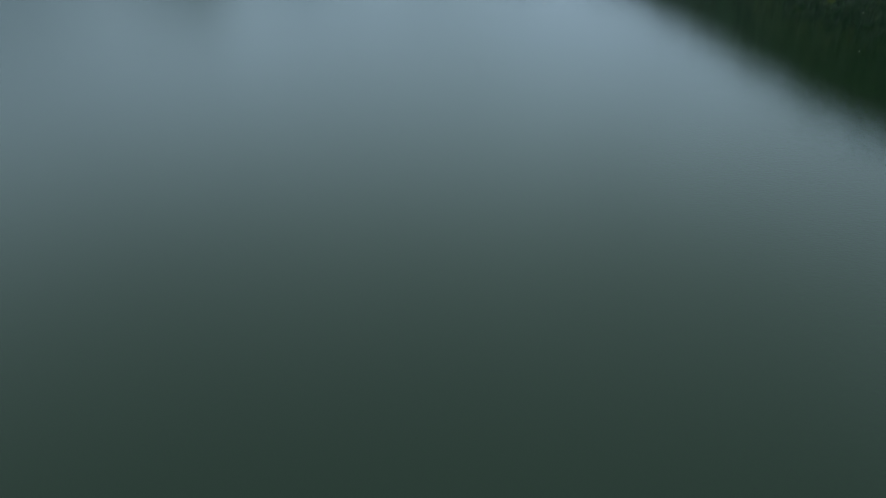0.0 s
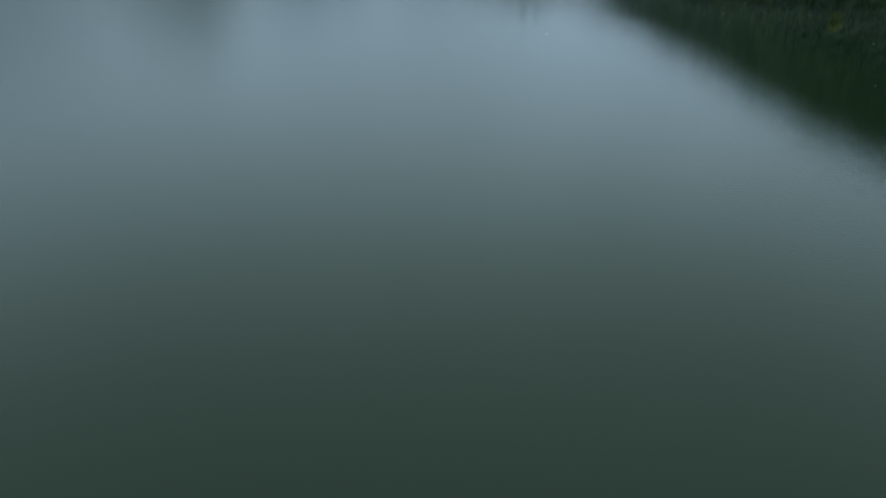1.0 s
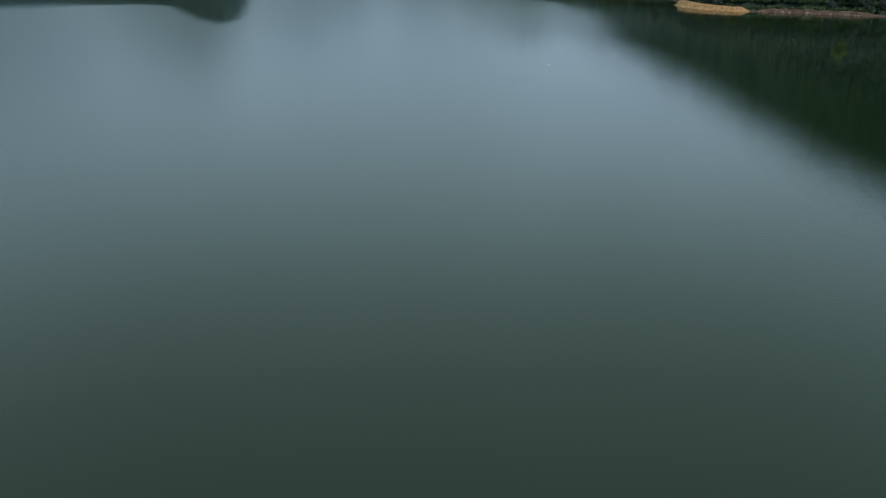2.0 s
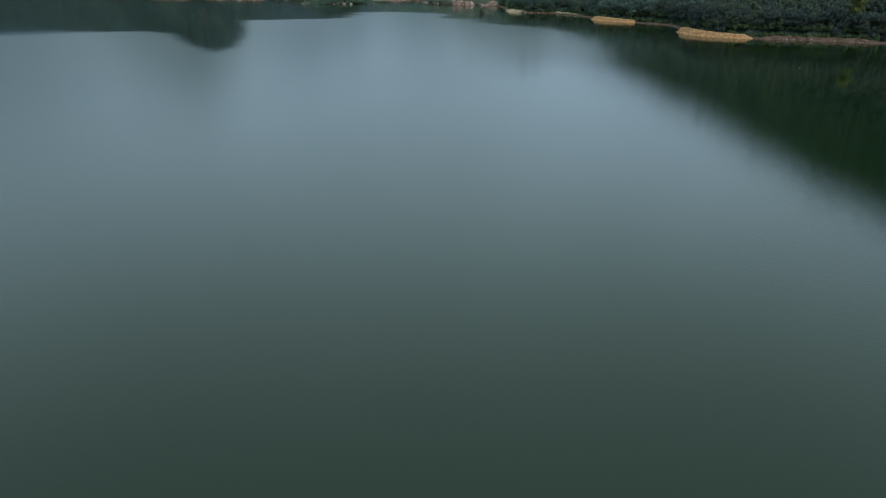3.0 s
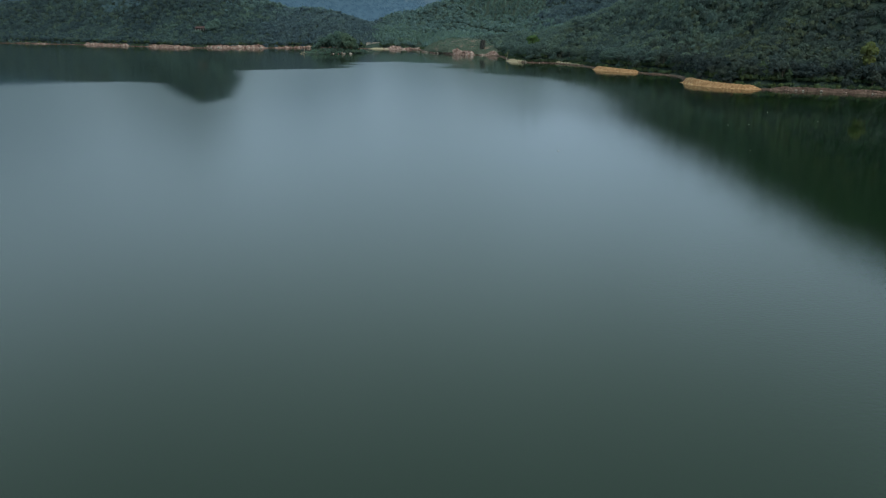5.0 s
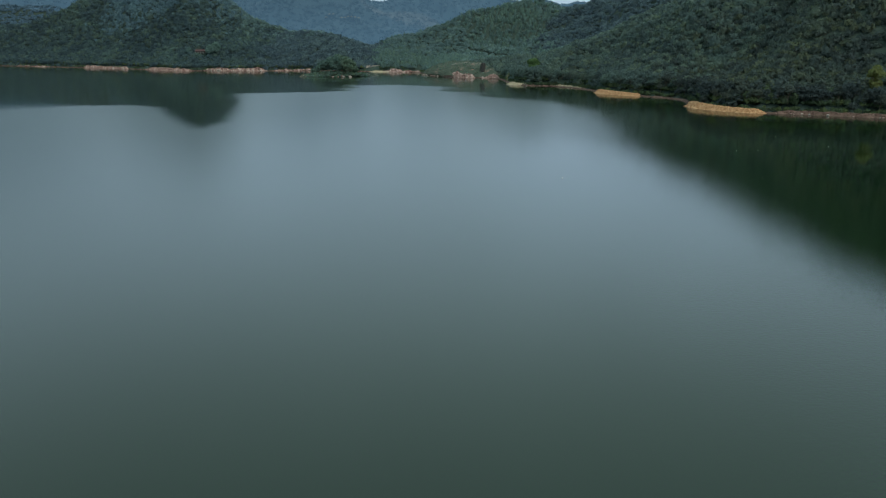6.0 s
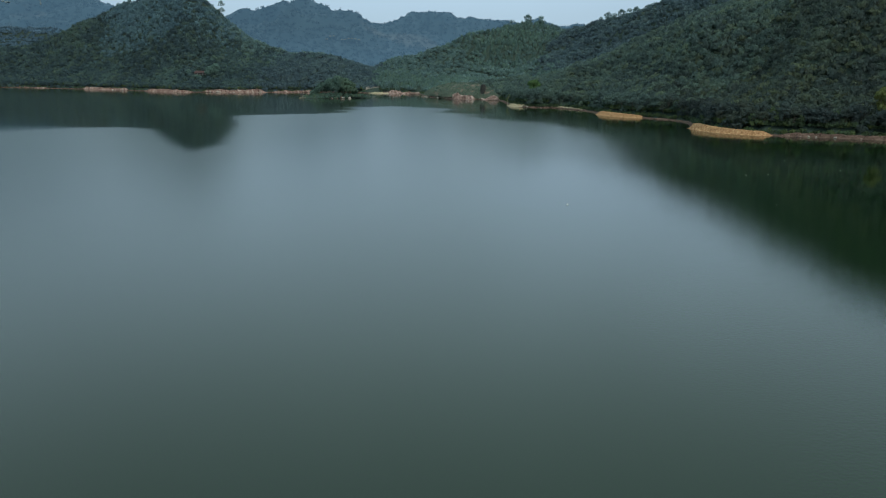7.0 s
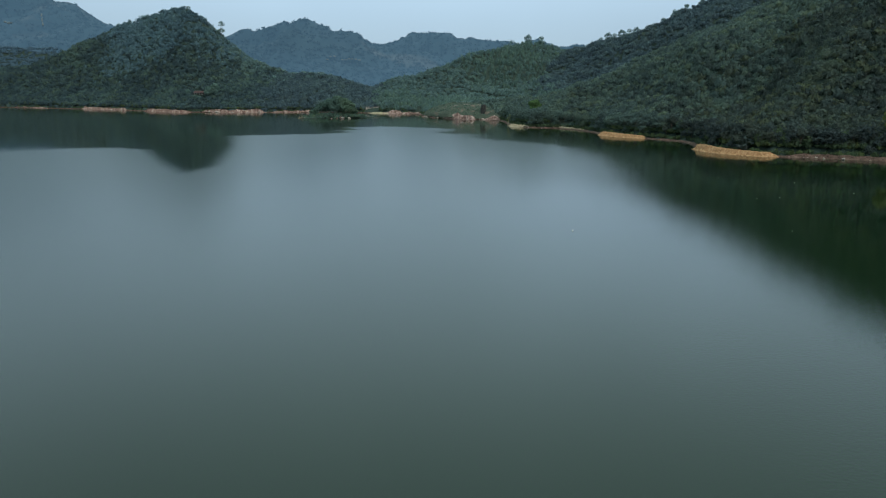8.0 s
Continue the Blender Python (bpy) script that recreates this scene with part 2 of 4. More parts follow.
def water_material():
    """Green reservoir water: smooth in the lee of the shores, ruffled by a light wind in the open."""
    n = Nodes("reservoir_water")
    at = n.t.nodes.new("ShaderNodeAttribute")
    at.attribute_name = "open_water"
    wob = n.math("MULTIPLY_ADD", n.noise(0.05, 4.0, 0.6, n.where(0.35, 1.0, 1.0)), 14.0, -7.0)
    fine = n.step(n.noise(1.8, 3.0, 0.75, n.where(1.8, 1.0, 1.0)), 0.22, 0.78, -13.0, 13.0)
    xyz = n.t.nodes.new("ShaderNodeSeparateXYZ")
    n.t.links.new(n.pos.outputs["Position"], xyz.inputs[0])
    lanes = n.math("MULTIPLY", n.math("MULTIPLY_ADD", n.noise(0.022, 2.0, 0.45, n.where(0.35, 1.0, 1.0)), 120.0, -60.0), n.step(xyz.outputs["Y"], 540.0, 680.0))
    side = n.step(xyz.outputs["X"], -60.0, 30.0, 0.38, 1.0)
    edge = n.math("ADD", n.math("ADD", at.outputs["Fac"], lanes), n.math("ADD", n.math("MULTIPLY", wob, side), n.math("MULTIPLY", fine, side)))
    crisp = n.math("MULTIPLY", n.step(xyz.outputs["X"], -60.0, 30.0, 1.7, 1.0), n.step(xyz.outputs["X"], -235.0, -165.0, 0.16, 1.0))
    edge = n.math("MULTIPLY", edge, crisp)
    wind = n.step(edge, -11.0, 12.0)
    patch = n.noise(0.010, 3.0, 0.5, n.where(1.0, 0.45, 1.0))
    lee = n.math("MULTIPLY", n.step(xyz.outputs["X"], 0.0, 48.0), n.step(xyz.outputs["Y"], 260.0, 410.0, 1.0, 0.0))
    gusty = n.math("MULTIPLY", wind, n.math("MULTIPLY_ADD", lee, -0.85, 1.0))
    rough = n.math("MULTIPLY_ADD", gusty, n.math("MULTIPLY_ADD", patch, 0.05, n.step(xyz.outputs["X"], -140.0, -30.0, 0.135, 0.075)), n.math("MULTIPLY_ADD", lee, -0.05, 0.09))
    waves = n.math("MULTIPLY_ADD", n.noise(2.1, 2.0, 0.5, n.where(0.75, 1.15, 1.0)), 0.9, n.math("MULTIPLY", n.noise(0.6, 2.0, 0.5), 0.35))
    ruffle = n.math("MULTIPLY", lee, n.step(at.outputs["Fac"], -60.0, -14.0))
    n.bump(waves, n.math("MULTIPLY_ADD", ruffle, 0.19, 0.015), 0.08)
    f = n.noise(0.006, 3.0)
    col = n.ramp(f, (0.3, (0.0032, 0.0112, 0.0030)), (0.7, (0.0054, 0.0152, 0.0040)))
    n.bsdf.inputs["IOR"].default_value = 1.333
    return n.finish(col, rough, 0.5)


water_mat = water_material()


# ---------------------------------------------------------------- mesh helpers
def link_bm(name, bm, material, parent=None, label="", smooth=False):
    me = bpy.data.meshes.new(name)
    bm.to_mesh(me)
    bm.free()
    me.materials.append(material)
    if smooth:
        me.polygons.foreach_set("use_smooth", np.ones(len(me.polygons), bool))
    ob = new(name, me)
    ob.parent = parent
    if label:
        tagged(ob, label)
    return ob


def part(name, bm, material, parent, label="", smooth=False):
    return link_bm(name, bm, material, parent, label, smooth)


def mesh_np(name, verts, faces, material, smooth=False):
    """A mesh from numpy arrays; all faces have the same number of corners."""
    me = bpy.data.meshes.new(name)
    k = faces.shape[1]
    me.vertices.add(len(verts))
    me.vertices.foreach_set("co", np.ascontiguousarray(verts, np.float32).ravel())
    me.loops.add(faces.size)
    me.loops.foreach_set("vertex_index", np.ascontiguousarray(faces, np.int32).ravel())
    me.polygons.add(len(faces))
    me.polygons.foreach_set("loop_start", np.arange(0, faces.size, k, dtype=np.int32))
    me.polygons.foreach_set("use_smooth", np.full(len(faces), smooth, bool))
    me.materials.append(material)
    me.update(calc_edges=True)
    return me


def grid_faces(nx, ny):
    i = np.arange(nx * ny).reshape(ny, nx)
    return np.stack([i[:-1, :-1], i[:-1, 1:], i[1:, 1:], i[1:, :-1]], -1).reshape(-1, 4)


def box(bm, x0, x1, y0, y1, z0, z1):
    r = bmesh.ops.create_cube(bm, size=1.0)
    bmesh.ops.scale(bm, vec=(x1 - x0, y1 - y0, z1 - z0), verts=r["verts"])
    bmesh.ops.translate(bm, vec=((x0 + x1) / 2, (y0 + y1) / 2, (z0 + z1) / 2), verts=r["verts"])
    return r["verts"]


def tube(bm, p, q, r0, r1, n=7):
    """A tapered limb from p to q."""
    p, q = Vector(p), Vector(q)
    m = (q - p).to_track_quat("Z", "Y").to_matrix()
    rings = []
    for c, r in ((p, r0), (q, r1)):
        rings.append([bm.verts.new(c + m @ Vector((r * math.cos(k * math.tau / n), r * math.sin(k * math.tau / n), 0))) for k in range(n)])
    for k in range(n):
        bm.faces.new((rings[0][k], rings[0][(k + 1) % n], rings[1][(k + 1) % n], rings[1][k]))
    bm.faces.new(rings[1])


rng = np.random.default_rng(7)


def wave_noise(x, y, scale, seed, octaves=4):
    """Cheap smooth noise, about -1 to 1, from turned sine waves."""
    r = np.random.default_rng(seed)
    out, amp = 0.0, 1.0
    for o in range(octaves):
        s = 0.0
        for _ in range(4):
            t, ph = r.uniform(0, math.tau, 2)
            k = math.tau / scale * 2 ** o * r.uniform(0.7, 1.3)
            s = s + np.sin((x * math.cos(t) + y * math.sin(t)) * k + ph)
        out = out + amp * s / 3
        amp *= 0.5
    return out / 1.6


# ---------------------------------------------------------------- the plan
# the waterline, from far on one side past the bays to behind the start
SHORE = [(-2600, 1300), (-1500, 1330), (-737, 1232), (-517, 1154), (-433, 1109), (-335, 1045), (-322, 1063), (-237, 1072), (-185, 1096), (-130, 1098),
         (-92, 1072), (-34, 1063), (-20, 971), (10, 913), (59, 892), (64, 840), (63, 763), (71, 744), (107, 731), (123, 676), (121, 640), (145, 605),
         (166, 574), (151, 513), (154, 491), (168, 471), (199, 461), (240, 440), (300, 390), (340, 250), (350, 60), (380, -200), (300, -500), (-300, -700), (-1400, -500), (-2600, 200)]
# the edge of the wind-ruffled open water
OPEN = [(56, -600), (56, 110), (58, 187), (62, 246), (71, 298), (76, 340), (88, 440), (85, 507), (65, 559), (37, 582), (8, 684), (-44, 767), (-70, 715), (-93, 627), (-122, 605), (-148, 592),
        (-127, 530), (-113, 468), (-100, 405), (-103, 374), (-120, 402), (-141, 442), (-160, 482), (-182, 496), (-240, 474), (-300, 440), (-900, 415), (-900, -600)]
# crest lines: x, y, ground height; then how wide the flank falls away
RIDGES = [
    (330, [(150, 870, 30), (203, 816, 60), (244, 756, 84), (280, 700, 106), (340, 620, 134), (420, 540, 160), (520, 420, 185), (640, 200, 180), (700, -200, 140)]),
    (330, [(214, 1500, 100), (278, 1426, 113), (334, 1356, 123), (381, 1269, 151), (407, 1188, 167), (512, 1094, 203), (674, 999, 236), (900, 860, 240)]),
    (230, [(-69, 1230, 28), (-24, 1300, 56), (32, 1350, 78), (111, 1400, 105), (176, 1450, 109), (260, 1520, 100)]),
    (230, [(-900, 1330, 72), (-760, 1300, 66), (-660, 1270, 72), (-590, 1285, 90), (-529, 1310, 124), (-475, 1295, 138), (-445, 1275, 151), (-420, 1265, 160), (-394, 1262, 150), (-362, 1260, 123), (-335, 1258, 99),
           (-299, 1250, 74), (-246, 1240, 54), (-157, 1220, 46), (-78, 1180, 17)]),
    (120, [(-700, 1200, 52), (-640, 1190, 68), (-578, 1195, 82), (-510, 1200, 95), (-465, 1200, 87), (-422, 1196, 71), (-374, 1186, 49), (-320, 1170, 34)]),
    (170, [(-1300, 1640, 135), (-1100, 1640, 118), (-945, 1640, 109), (-870, 1640, 108), (-800, 1640, 104), (-700, 1640, 88), (-600, 1640, 68)]),
    (700, [(-900, 2700, 150), (-666, 2620, 190), (-560, 2600, 235), (-459, 2600, 247), (-330, 2600, 215), (-210, 2650, 165), (-150, 2850, 203), (-110, 2900, 230), (-60, 2900, 238), (20, 2900, 236), (70, 2900, 214), (115, 2900, 198), (180, 2900, 202), (245, 2900, 208), (340, 2900, 204), (430, 2900, 190), (700, 2900, 190)]),
    (900, [(-2600, 3300, 520), (-1900, 3250, 480), (-1690, 3200, 425), (-1436, 3000, 315), (-1338, 2905, 262), (-1215, 2805, 234), (-1000, 2700, 190)]),
]


def seg_dist(px, py, pts, closed):
    """Distance to a line of points, and the fraction's height where the points have one."""
    best = np.full(px.shape, 1e9)
    h = np.zeros(px.shape)
    pairs = list(zip(pts, pts[1:] + (pts[:1] if closed else [])))
    for p, q in pairs[: len(pts) if closed else len(pts) - 1]:
        dx, dy = q[0] - p[0], q[1] - p[1]
        t = np.clip(((px - p[0]) * dx + (py - p[1]) * dy) / (dx * dx + dy * dy), 0, 1)
        d = np.hypot(px - p[0] - t * dx, py - p[1] - t * dy)
        m = d < best
        best = np.where(m, d, best)
        if len(p) > 2:
            h = np.where(m, p[2] + t * (q[2] - p[2]), h)
    return best, h


def inside(px, py, pts):
    r = np.zeros(px.shape, bool)
    for (x0, y0), (x1, y1) in zip(pts, pts[1:] + pts[:1]):
        c = (y0 > py) != (y1 > py)
        r ^= c & (px < (x1 - x0) * (py - y0) / (y1 - y0 + 1e-12) + x0)
    return r


def shore_dist(px, py):
    """Metres inland of the waterline; negative over the water."""
    d, _ = seg_dist(px, py, SHORE, True)
    return np.where(inside(px, py, SHORE), -d, d)


def flanks(px, py):
    """The height that each crest's flanks give the ground."""
    out = []
    for width, pts in RIDGES:
        r, h = seg_dist(px, py, pts, False)
        spur = 1 + 0.26 * wave_noise(px, py, 170, 5, 3) * np.clip(r / 90, 0, 1)
        out.append(h * (1 - np.clip(r / width, 0, 1)) ** 1.15 * spur)
    return out


def height(px, py):
    """The ground's height."""
    d = shore_dist(px, py)
    hill = functools.reduce(np.maximum, flanks(px, py))
    far = np.clip((np.hypot(px, py - 600) - 1500) / 1500, 0, 1)
    hill = np.maximum(hill, 14 + 60 * far)
    hill = hill * (1 + 0.05 * wave_noise(px, py, 140, 3)) + 2.0 * wave_noise(px, py, 60, 4)
    rise = np.where(d < 50, 0.62 * (d - 7), 26.7 + (d - 50) * 1.25)
    k = 7.0
    land = -k * np.log(np.exp(-np.clip(rise, 0, 500) / k) + np.exp(-np.clip(hill, 3, 900) / k)) + k * math.log(2) * np.exp(-np.clip(rise, 0, 99) / 7)
    return np.where(d < 7, 0.12 * (d - 6), land + 0.12)


def steps(a, b, fine, lo, hi):
    """Grid lines: even between a and b, ever wider out to lo and hi."""
    mid = list(np.arange(a, b + fine / 2, fine))
    up, s = [], fine
    v = mid[-1]
    while v < hi:
        s = s * 1.06 if abs(v) > 3400 else min(s * 1.06, 64.0)
        v += s
        up.append(v)
    down, s, v = [], fine, mid[0]
    while v > lo:
        s = s * 1.06 if abs(v) > 3400 else min(s * 1.06, 64.0)
        v -= s
        down.append(v)
    return np.array(down[::-1] + mid + up)


xs, ys = steps(-780, 460, 6, -6000, 6000), steps(380, 1420, 6, -5000, 7000)
gx, gy = np.meshgrid(xs, ys)
gz = height(gx.ravel(), gy.ravel())
def lie(px, py):
    """The height of the ground's own faces at a place."""
    i = np.clip(np.searchsorted(xs, px) - 1, 0, len(xs) - 2)
    j = np.clip(np.searchsorted(ys, py) - 1, 0, len(ys) - 2)
    u, v = (px - xs[i]) / (xs[i + 1] - xs[i]), (py - ys[j]) / (ys[j + 1] - ys[j])
    g = gz.reshape(len(ys), len(xs))
    return (g[j, i] * (1 - u) + g[j, i + 1] * u) * (1 - v) + (g[j + 1, i] * (1 - u) + g[j + 1, i + 1] * u) * v


ground = new("ground", mesh_np("ground", np.stack([gx.ravel(), gy.ravel(), gz], 1), grid_faces(len(xs), len(ys)), ground_mat, True))
# the far ground carries the same glowing haze as its woods
ground.data.materials.append(leaf_distant_glow)
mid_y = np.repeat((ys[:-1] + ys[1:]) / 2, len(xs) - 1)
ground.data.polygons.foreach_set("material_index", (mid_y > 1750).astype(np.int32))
tagged(ground, "dark forest floor rising from the lake into hills", "ground", kind="structure")

wx, wy = steps(-320, 320, 5, -2700, 700), steps(60, 860, 5, -900, 1400)
hx, hy = np.meshgrid(wx, wy)
water = new("water", mesh_np("water", np.stack([hx.ravel(), hy.ravel(), np.zeros(hx.size)], 1), grid_faces(len(wx), len(wy)), water_mat, True))
tagged(water, "dark green reservoir water, smooth by the shores and wind-ruffled in the open", "water", kind="structure")
od, _ = seg_dist(hx.ravel(), hy.ravel(), OPEN, True)
od = np.where(inside(hx.ravel(), hy.ravel(), OPEN), od, -od)
water.data.attributes.new("open_water", "FLOAT", "POINT").data.foreach_set("value", od.astype(np.float32))


# ---------------------------------------------------------------- crowns
def ico(level):
    bm = bmesh.new()
    bmesh.ops.create_icosphere(bm, subdivisions=level, radius=1.0)
    v = np.array([x.co[:] for x in bm.verts])
    f = np.array([[x.index for x in q.verts] for q in bm.faces])
    bm.free()
    return v, f[v[f][:, :, 2].mean(1) > -0.45]


ICO = {1: ico(1), 2: ico(2)}


def crown_template(seed, n, size, flat=0.8, level=1):
    """A lumpy dome of leaf clumps round a leafy heart: triangles round the crown's base, heart first."""
    r = np.random.default_rng(seed)
    lobes = [(0.0, 0.0, 0.55, 0.62)]
    for k in range(6):
        a, u = k * math.tau / 6 + r.uniform(-0.5, 0.5), r.uniform(0.15, 0.75)
        q = r.uniform(0.42, 0.62)
        lobes.append((q * math.cos(a), q * math.sin(a), 0.25 + 0.5 * u * flat, r.uniform(0.36, 0.52)))
    heart = []
    for d in ICO[level][0]:
        far = 0.3
        for lx, ly, lz, lr in lobes:
            c = np.array([lx, ly, lz - 0.5])
            b = d @ c
            disc = b * b - c @ c + lr * lr * 0.62
            if disc > 0:
                far = max(far, b + math.sqrt(disc))
        heart.append(d * far * r.uniform(0.66, 0.96) * np.array([1, 1, flat]) + np.array([0, 0, 0.5]))
    heart = np.array(heart)
    tris = []
    for k in range(n):
        lx, ly, lz, lr = lobes[k % 7]
        d = r.normal(size=3)
        d[2] = d[2] * 0.8 + 0.35
        d /= np.linalg.norm(d)
        c = np.array([lx, ly, lz]) + d * lr * np.array([1, 1, flat]) * r.uniform(0.74, 1.16)
        nrm = d + r.normal(size=3) * 0.45
        nrm /= np.linalg.norm(nrm)
        u = np.cross(nrm, r.normal(size=3))
        u /= np.linalg.norm(u)
        v = np.cross(nrm, u)
        s = size * r.uniform(0.7, 1.3)
        tris.append([c + s * (math.cos(g) * u + math.sin(g) * v) for g in (0.0, 2.1 + r.uniform(-0.3, 0.3), 4.2)])
    return heart, ICO[level][1], np.array(tris).reshape(-1, 3)


def tint(me, a, b):
    """Each crown's own shade of green, and how far it yellows."""
    for key, v in (("tint", a), ("gold", b)):
        me.attributes.new(key, "FLOAT", "POINT").data.foreach_set("value", np.asarray(v, np.float32))


def forest(name, px, py, pz, width, tall, material, templates, label, category="forest", sink=0.1):
    """One joined wood: crowns of the given widths and heights, standing on the ground at px, py, pz."""
    verts, faces, tints, golds, base = [], [], [], [], 0
    which = rng.integers(0, len(templates), len(px))
    for k, (heart, hf, cards) in enumerate(templates):
        m = which == k
        n = int(m.sum())
        if not n:
            continue
        t = np.concatenate([heart, cards])
        f = np.concatenate([hf, len(heart) + np.arange(len(cards)).reshape(-1, 3)])
        a = rng.uniform(0, math.tau, n)
        c, s = np.cos(a)[:, None], np.sin(a)[:, None]
        w, h = width[m][:, None] / 2, tall[m][:, None]
        X = (t[None, :, 0] * c - t[None, :, 1] * s) * w + px[m][:, None]
        Y = (t[None, :, 0] * s + t[None, :, 1] * c) * w + py[m][:, None]
        Z = (t[None, :, 2] - sink) * h * 0.85 + pz[m][:, None]
        verts.append(np.stack([X, Y, Z], -1).reshape(-1, 3))
        faces.append((f[None] + base + (np.arange(n) * len(t))[:, None, None]).reshape(-1, 3))
        base += n * len(t)
        tints.append(np.repeat(rng.random(n), len(t)))
        golds.append(np.repeat(rng.random(n), len(t)))
    me = mesh_np(name, np.concatenate(verts), np.concatenate(faces), material, True)
    tint(me, np.concatenate(tints), np.concatenate(golds))
    ob = new(name, me)
    return tagged(ob, label, category, kind="stuff")


def scatter(x0, x1, y0, y1, gap, seed):
    """Jittered places spread evenly, about that gap apart."""
    r = np.random.default_rng(seed)
    n = int((x1 - x0) * (y1 - y0) / gap ** 2)
    k = np.arange(n) + 0.5
    a = x0 + (x1 - x0) * ((k * 0.7548776662) % 1.0) + r.uniform(-0.8, 0.8, n) * gap
    b = y0 + (y1 - y0) * ((k * 0.5698402910) % 1.0) + r.uniform(-0.8, 0.8, n) * gap
    return a, b


def seen_side(px, py, pz, slack):
    """Leaves out the flanks that face away from the lake."""
    e = 14.0
    hx_ = (height(px + e, py) - height(px - e, py)) / (2 * e)
    hy_ = (height(px, py + e) - height(px, py - e)) / (2 * e)
    r = np.hypot(px, py - 60)
    return (hx_ * px + hy_ * (py - 60)) / r > slack


dense = [crown_template(s, 72, 0.21, 0.9) for s in range(11, 23)]
medium = [crown_template(s, 52, 0.23) for s in range(21, 29)]
slender = [crown_template(s, 46, 0.23, 1.0) for s in range(41, 47)]
soft = [crown_template(s, 46, 0.25, 0.85) for s in range(61, 70)]
coarse = [crown_template(s, 16, 0.28) for s in range(31, 37)]


def wedge(px, py, lo, hi):
    az = np.degrees(np.arctan2(px, py - 60))
    return (az > lo) & (az < hi)


MOUND = [(-22, 968), (8, 915), (62, 894), (58, 912), (50, 930), (36, 948), (10, 985)]


def clear(px, py):
    """Leaves the knoll, the yard of the house and the strip before the wall open."""
    return ~inside(px, py, MOUND) & ~((abs(px + 333) < 10.5) & (py > 1102) & (py < 1124)) & ~((abs(px + 95) < 11) & (py > 1050) & (py < 1094))


def wood(name, px, py, wide, tall, material, templates, label, sink=0.1):
    """A wood over chosen places; wide and tall are (least, spread, power)."""
    k = len(px)
    e = 8.0
    steep = np.hypot(height(px + e, py) - height(px - e, py), height(px, py + e) - height(px, py - e)) / (2 * e)
    grow = 0.86 + (0.2 if material in (leaf_near, leaf_slope) else 0.35) * np.clip(steep, 0, 1.2)
    age = rng.random(k)
    stand = 1 + 0.22 * wave_noise(px, py, 55, 8)
    across = (wide[0] + wide[1] * age ** wide[2]) * (1 + 0.6 * (stand - 1))
    up = (tall[0] + tall[1] * (0.6 * age + 0.4 * rng.random(k)) ** tall[2]) * grow * stand
    forest(name, px, py, height(px, py) - 1.2 * np.clip(steep - 0.4, 0, 1), across, up, material, templates, label, sink=sink)


# where one wood and its painted haze meet the next, with a ragged seam
def seam(px, py, value, spread, seed):
    return value + spread * wave_noise(px, py, 60, seed, 3) + rng.uniform(-0.6, 0.6, len(px)) * spread


# hillside above the clay banks, and the ridge behind it
px, py = scatter(40, 520, 330, 1060, 3.3, 1)
keep = (shore_dist(px, py) > 9) & wedge(px, py, 2, 38) & seen_side(px, py, 0, -0.25) & clear(px, py)
px, py = px[keep], py[keep]
keep = py < seam(px, py, 985, 30, 51)
px, py = px[keep], py[keep]
crests = flanks(px, py)
behind = (crests[1] > crests[0] + rng.uniform(-2, 2, len(px))) & (py > 700) & (height(px, py) > seam(px, py, 52, 8, 59))
upper = ~behind & (py > seam(px, py, 610, 45, 57)) & (py <= seam(px, py, 790, 50, 52))
tip = ~behind & ~upper & (py > 700)
near = ~(behind | upper | tip)
wood("hillside_forest", px[near], py[near], (4.6, 5.2, 1.8), (3.8, 4.8, 1.8), leaf_near, dense, "dense dark green broadleaf forest covering the hillside above the lake")
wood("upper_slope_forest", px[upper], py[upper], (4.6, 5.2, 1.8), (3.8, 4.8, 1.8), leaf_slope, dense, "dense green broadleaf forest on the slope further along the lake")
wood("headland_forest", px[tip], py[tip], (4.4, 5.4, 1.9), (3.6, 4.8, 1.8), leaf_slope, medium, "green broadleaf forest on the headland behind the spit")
wood("back_ridge_forest", px[behind], py[behind], (4.6, 5.4, 1.8), (3.8, 5.6, 1.9), leaf_ridge, soft, "dark forest with bluish haze tint on the ridge behind the hillside")

# young growth between the trunks
ux, uy = scatter(110, 500, 440, 800, 5.2, 17)
keep = (shore_dist(ux, uy) > 14) & wedge(ux, uy, 10, 38) & seen_side(ux, uy, 0, -0.25) & clear(ux, uy)
wood("hillside_undergrowth", ux[keep], uy[keep], (4.5, 3.0, 1.0), (2.6, 1.8, 1.0), leaf_near, coarse, "low young growth filling the gaps under the hillside forest")

# valley and second ridge
px, py = scatter(-140, 760, 930, 1640, 5.5, 2)
keep = (shore_dist(px, py) > 6) & wedge(px, py, -8, 36) & seen_side(px, py, 0, -0.1) & clear(px, py)
px, py = px[keep], py[keep]
keep = (py > seam(px, py, 985, 30, 51)) & (px > seam(px, py, -95, 14, 53))
px, py = px[keep], py[keep]
crests = flanks(px, py)
behind = (crests[1] > crests[2] + rng.uniform(-4, 4, len(px))) & (px > seam(px, py, 150, 30, 58))
tall_ones = ~behind & (wave_noise(px, py, 260, 15, 2) + rng.uniform(-0.6, 0.6, len(px)) > 0.05) & (px < seam(px, py, 215, 30, 54))
mixed = ~behind & ~tall_ones
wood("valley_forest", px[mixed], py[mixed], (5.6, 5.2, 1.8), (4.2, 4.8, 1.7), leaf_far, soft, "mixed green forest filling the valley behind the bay")
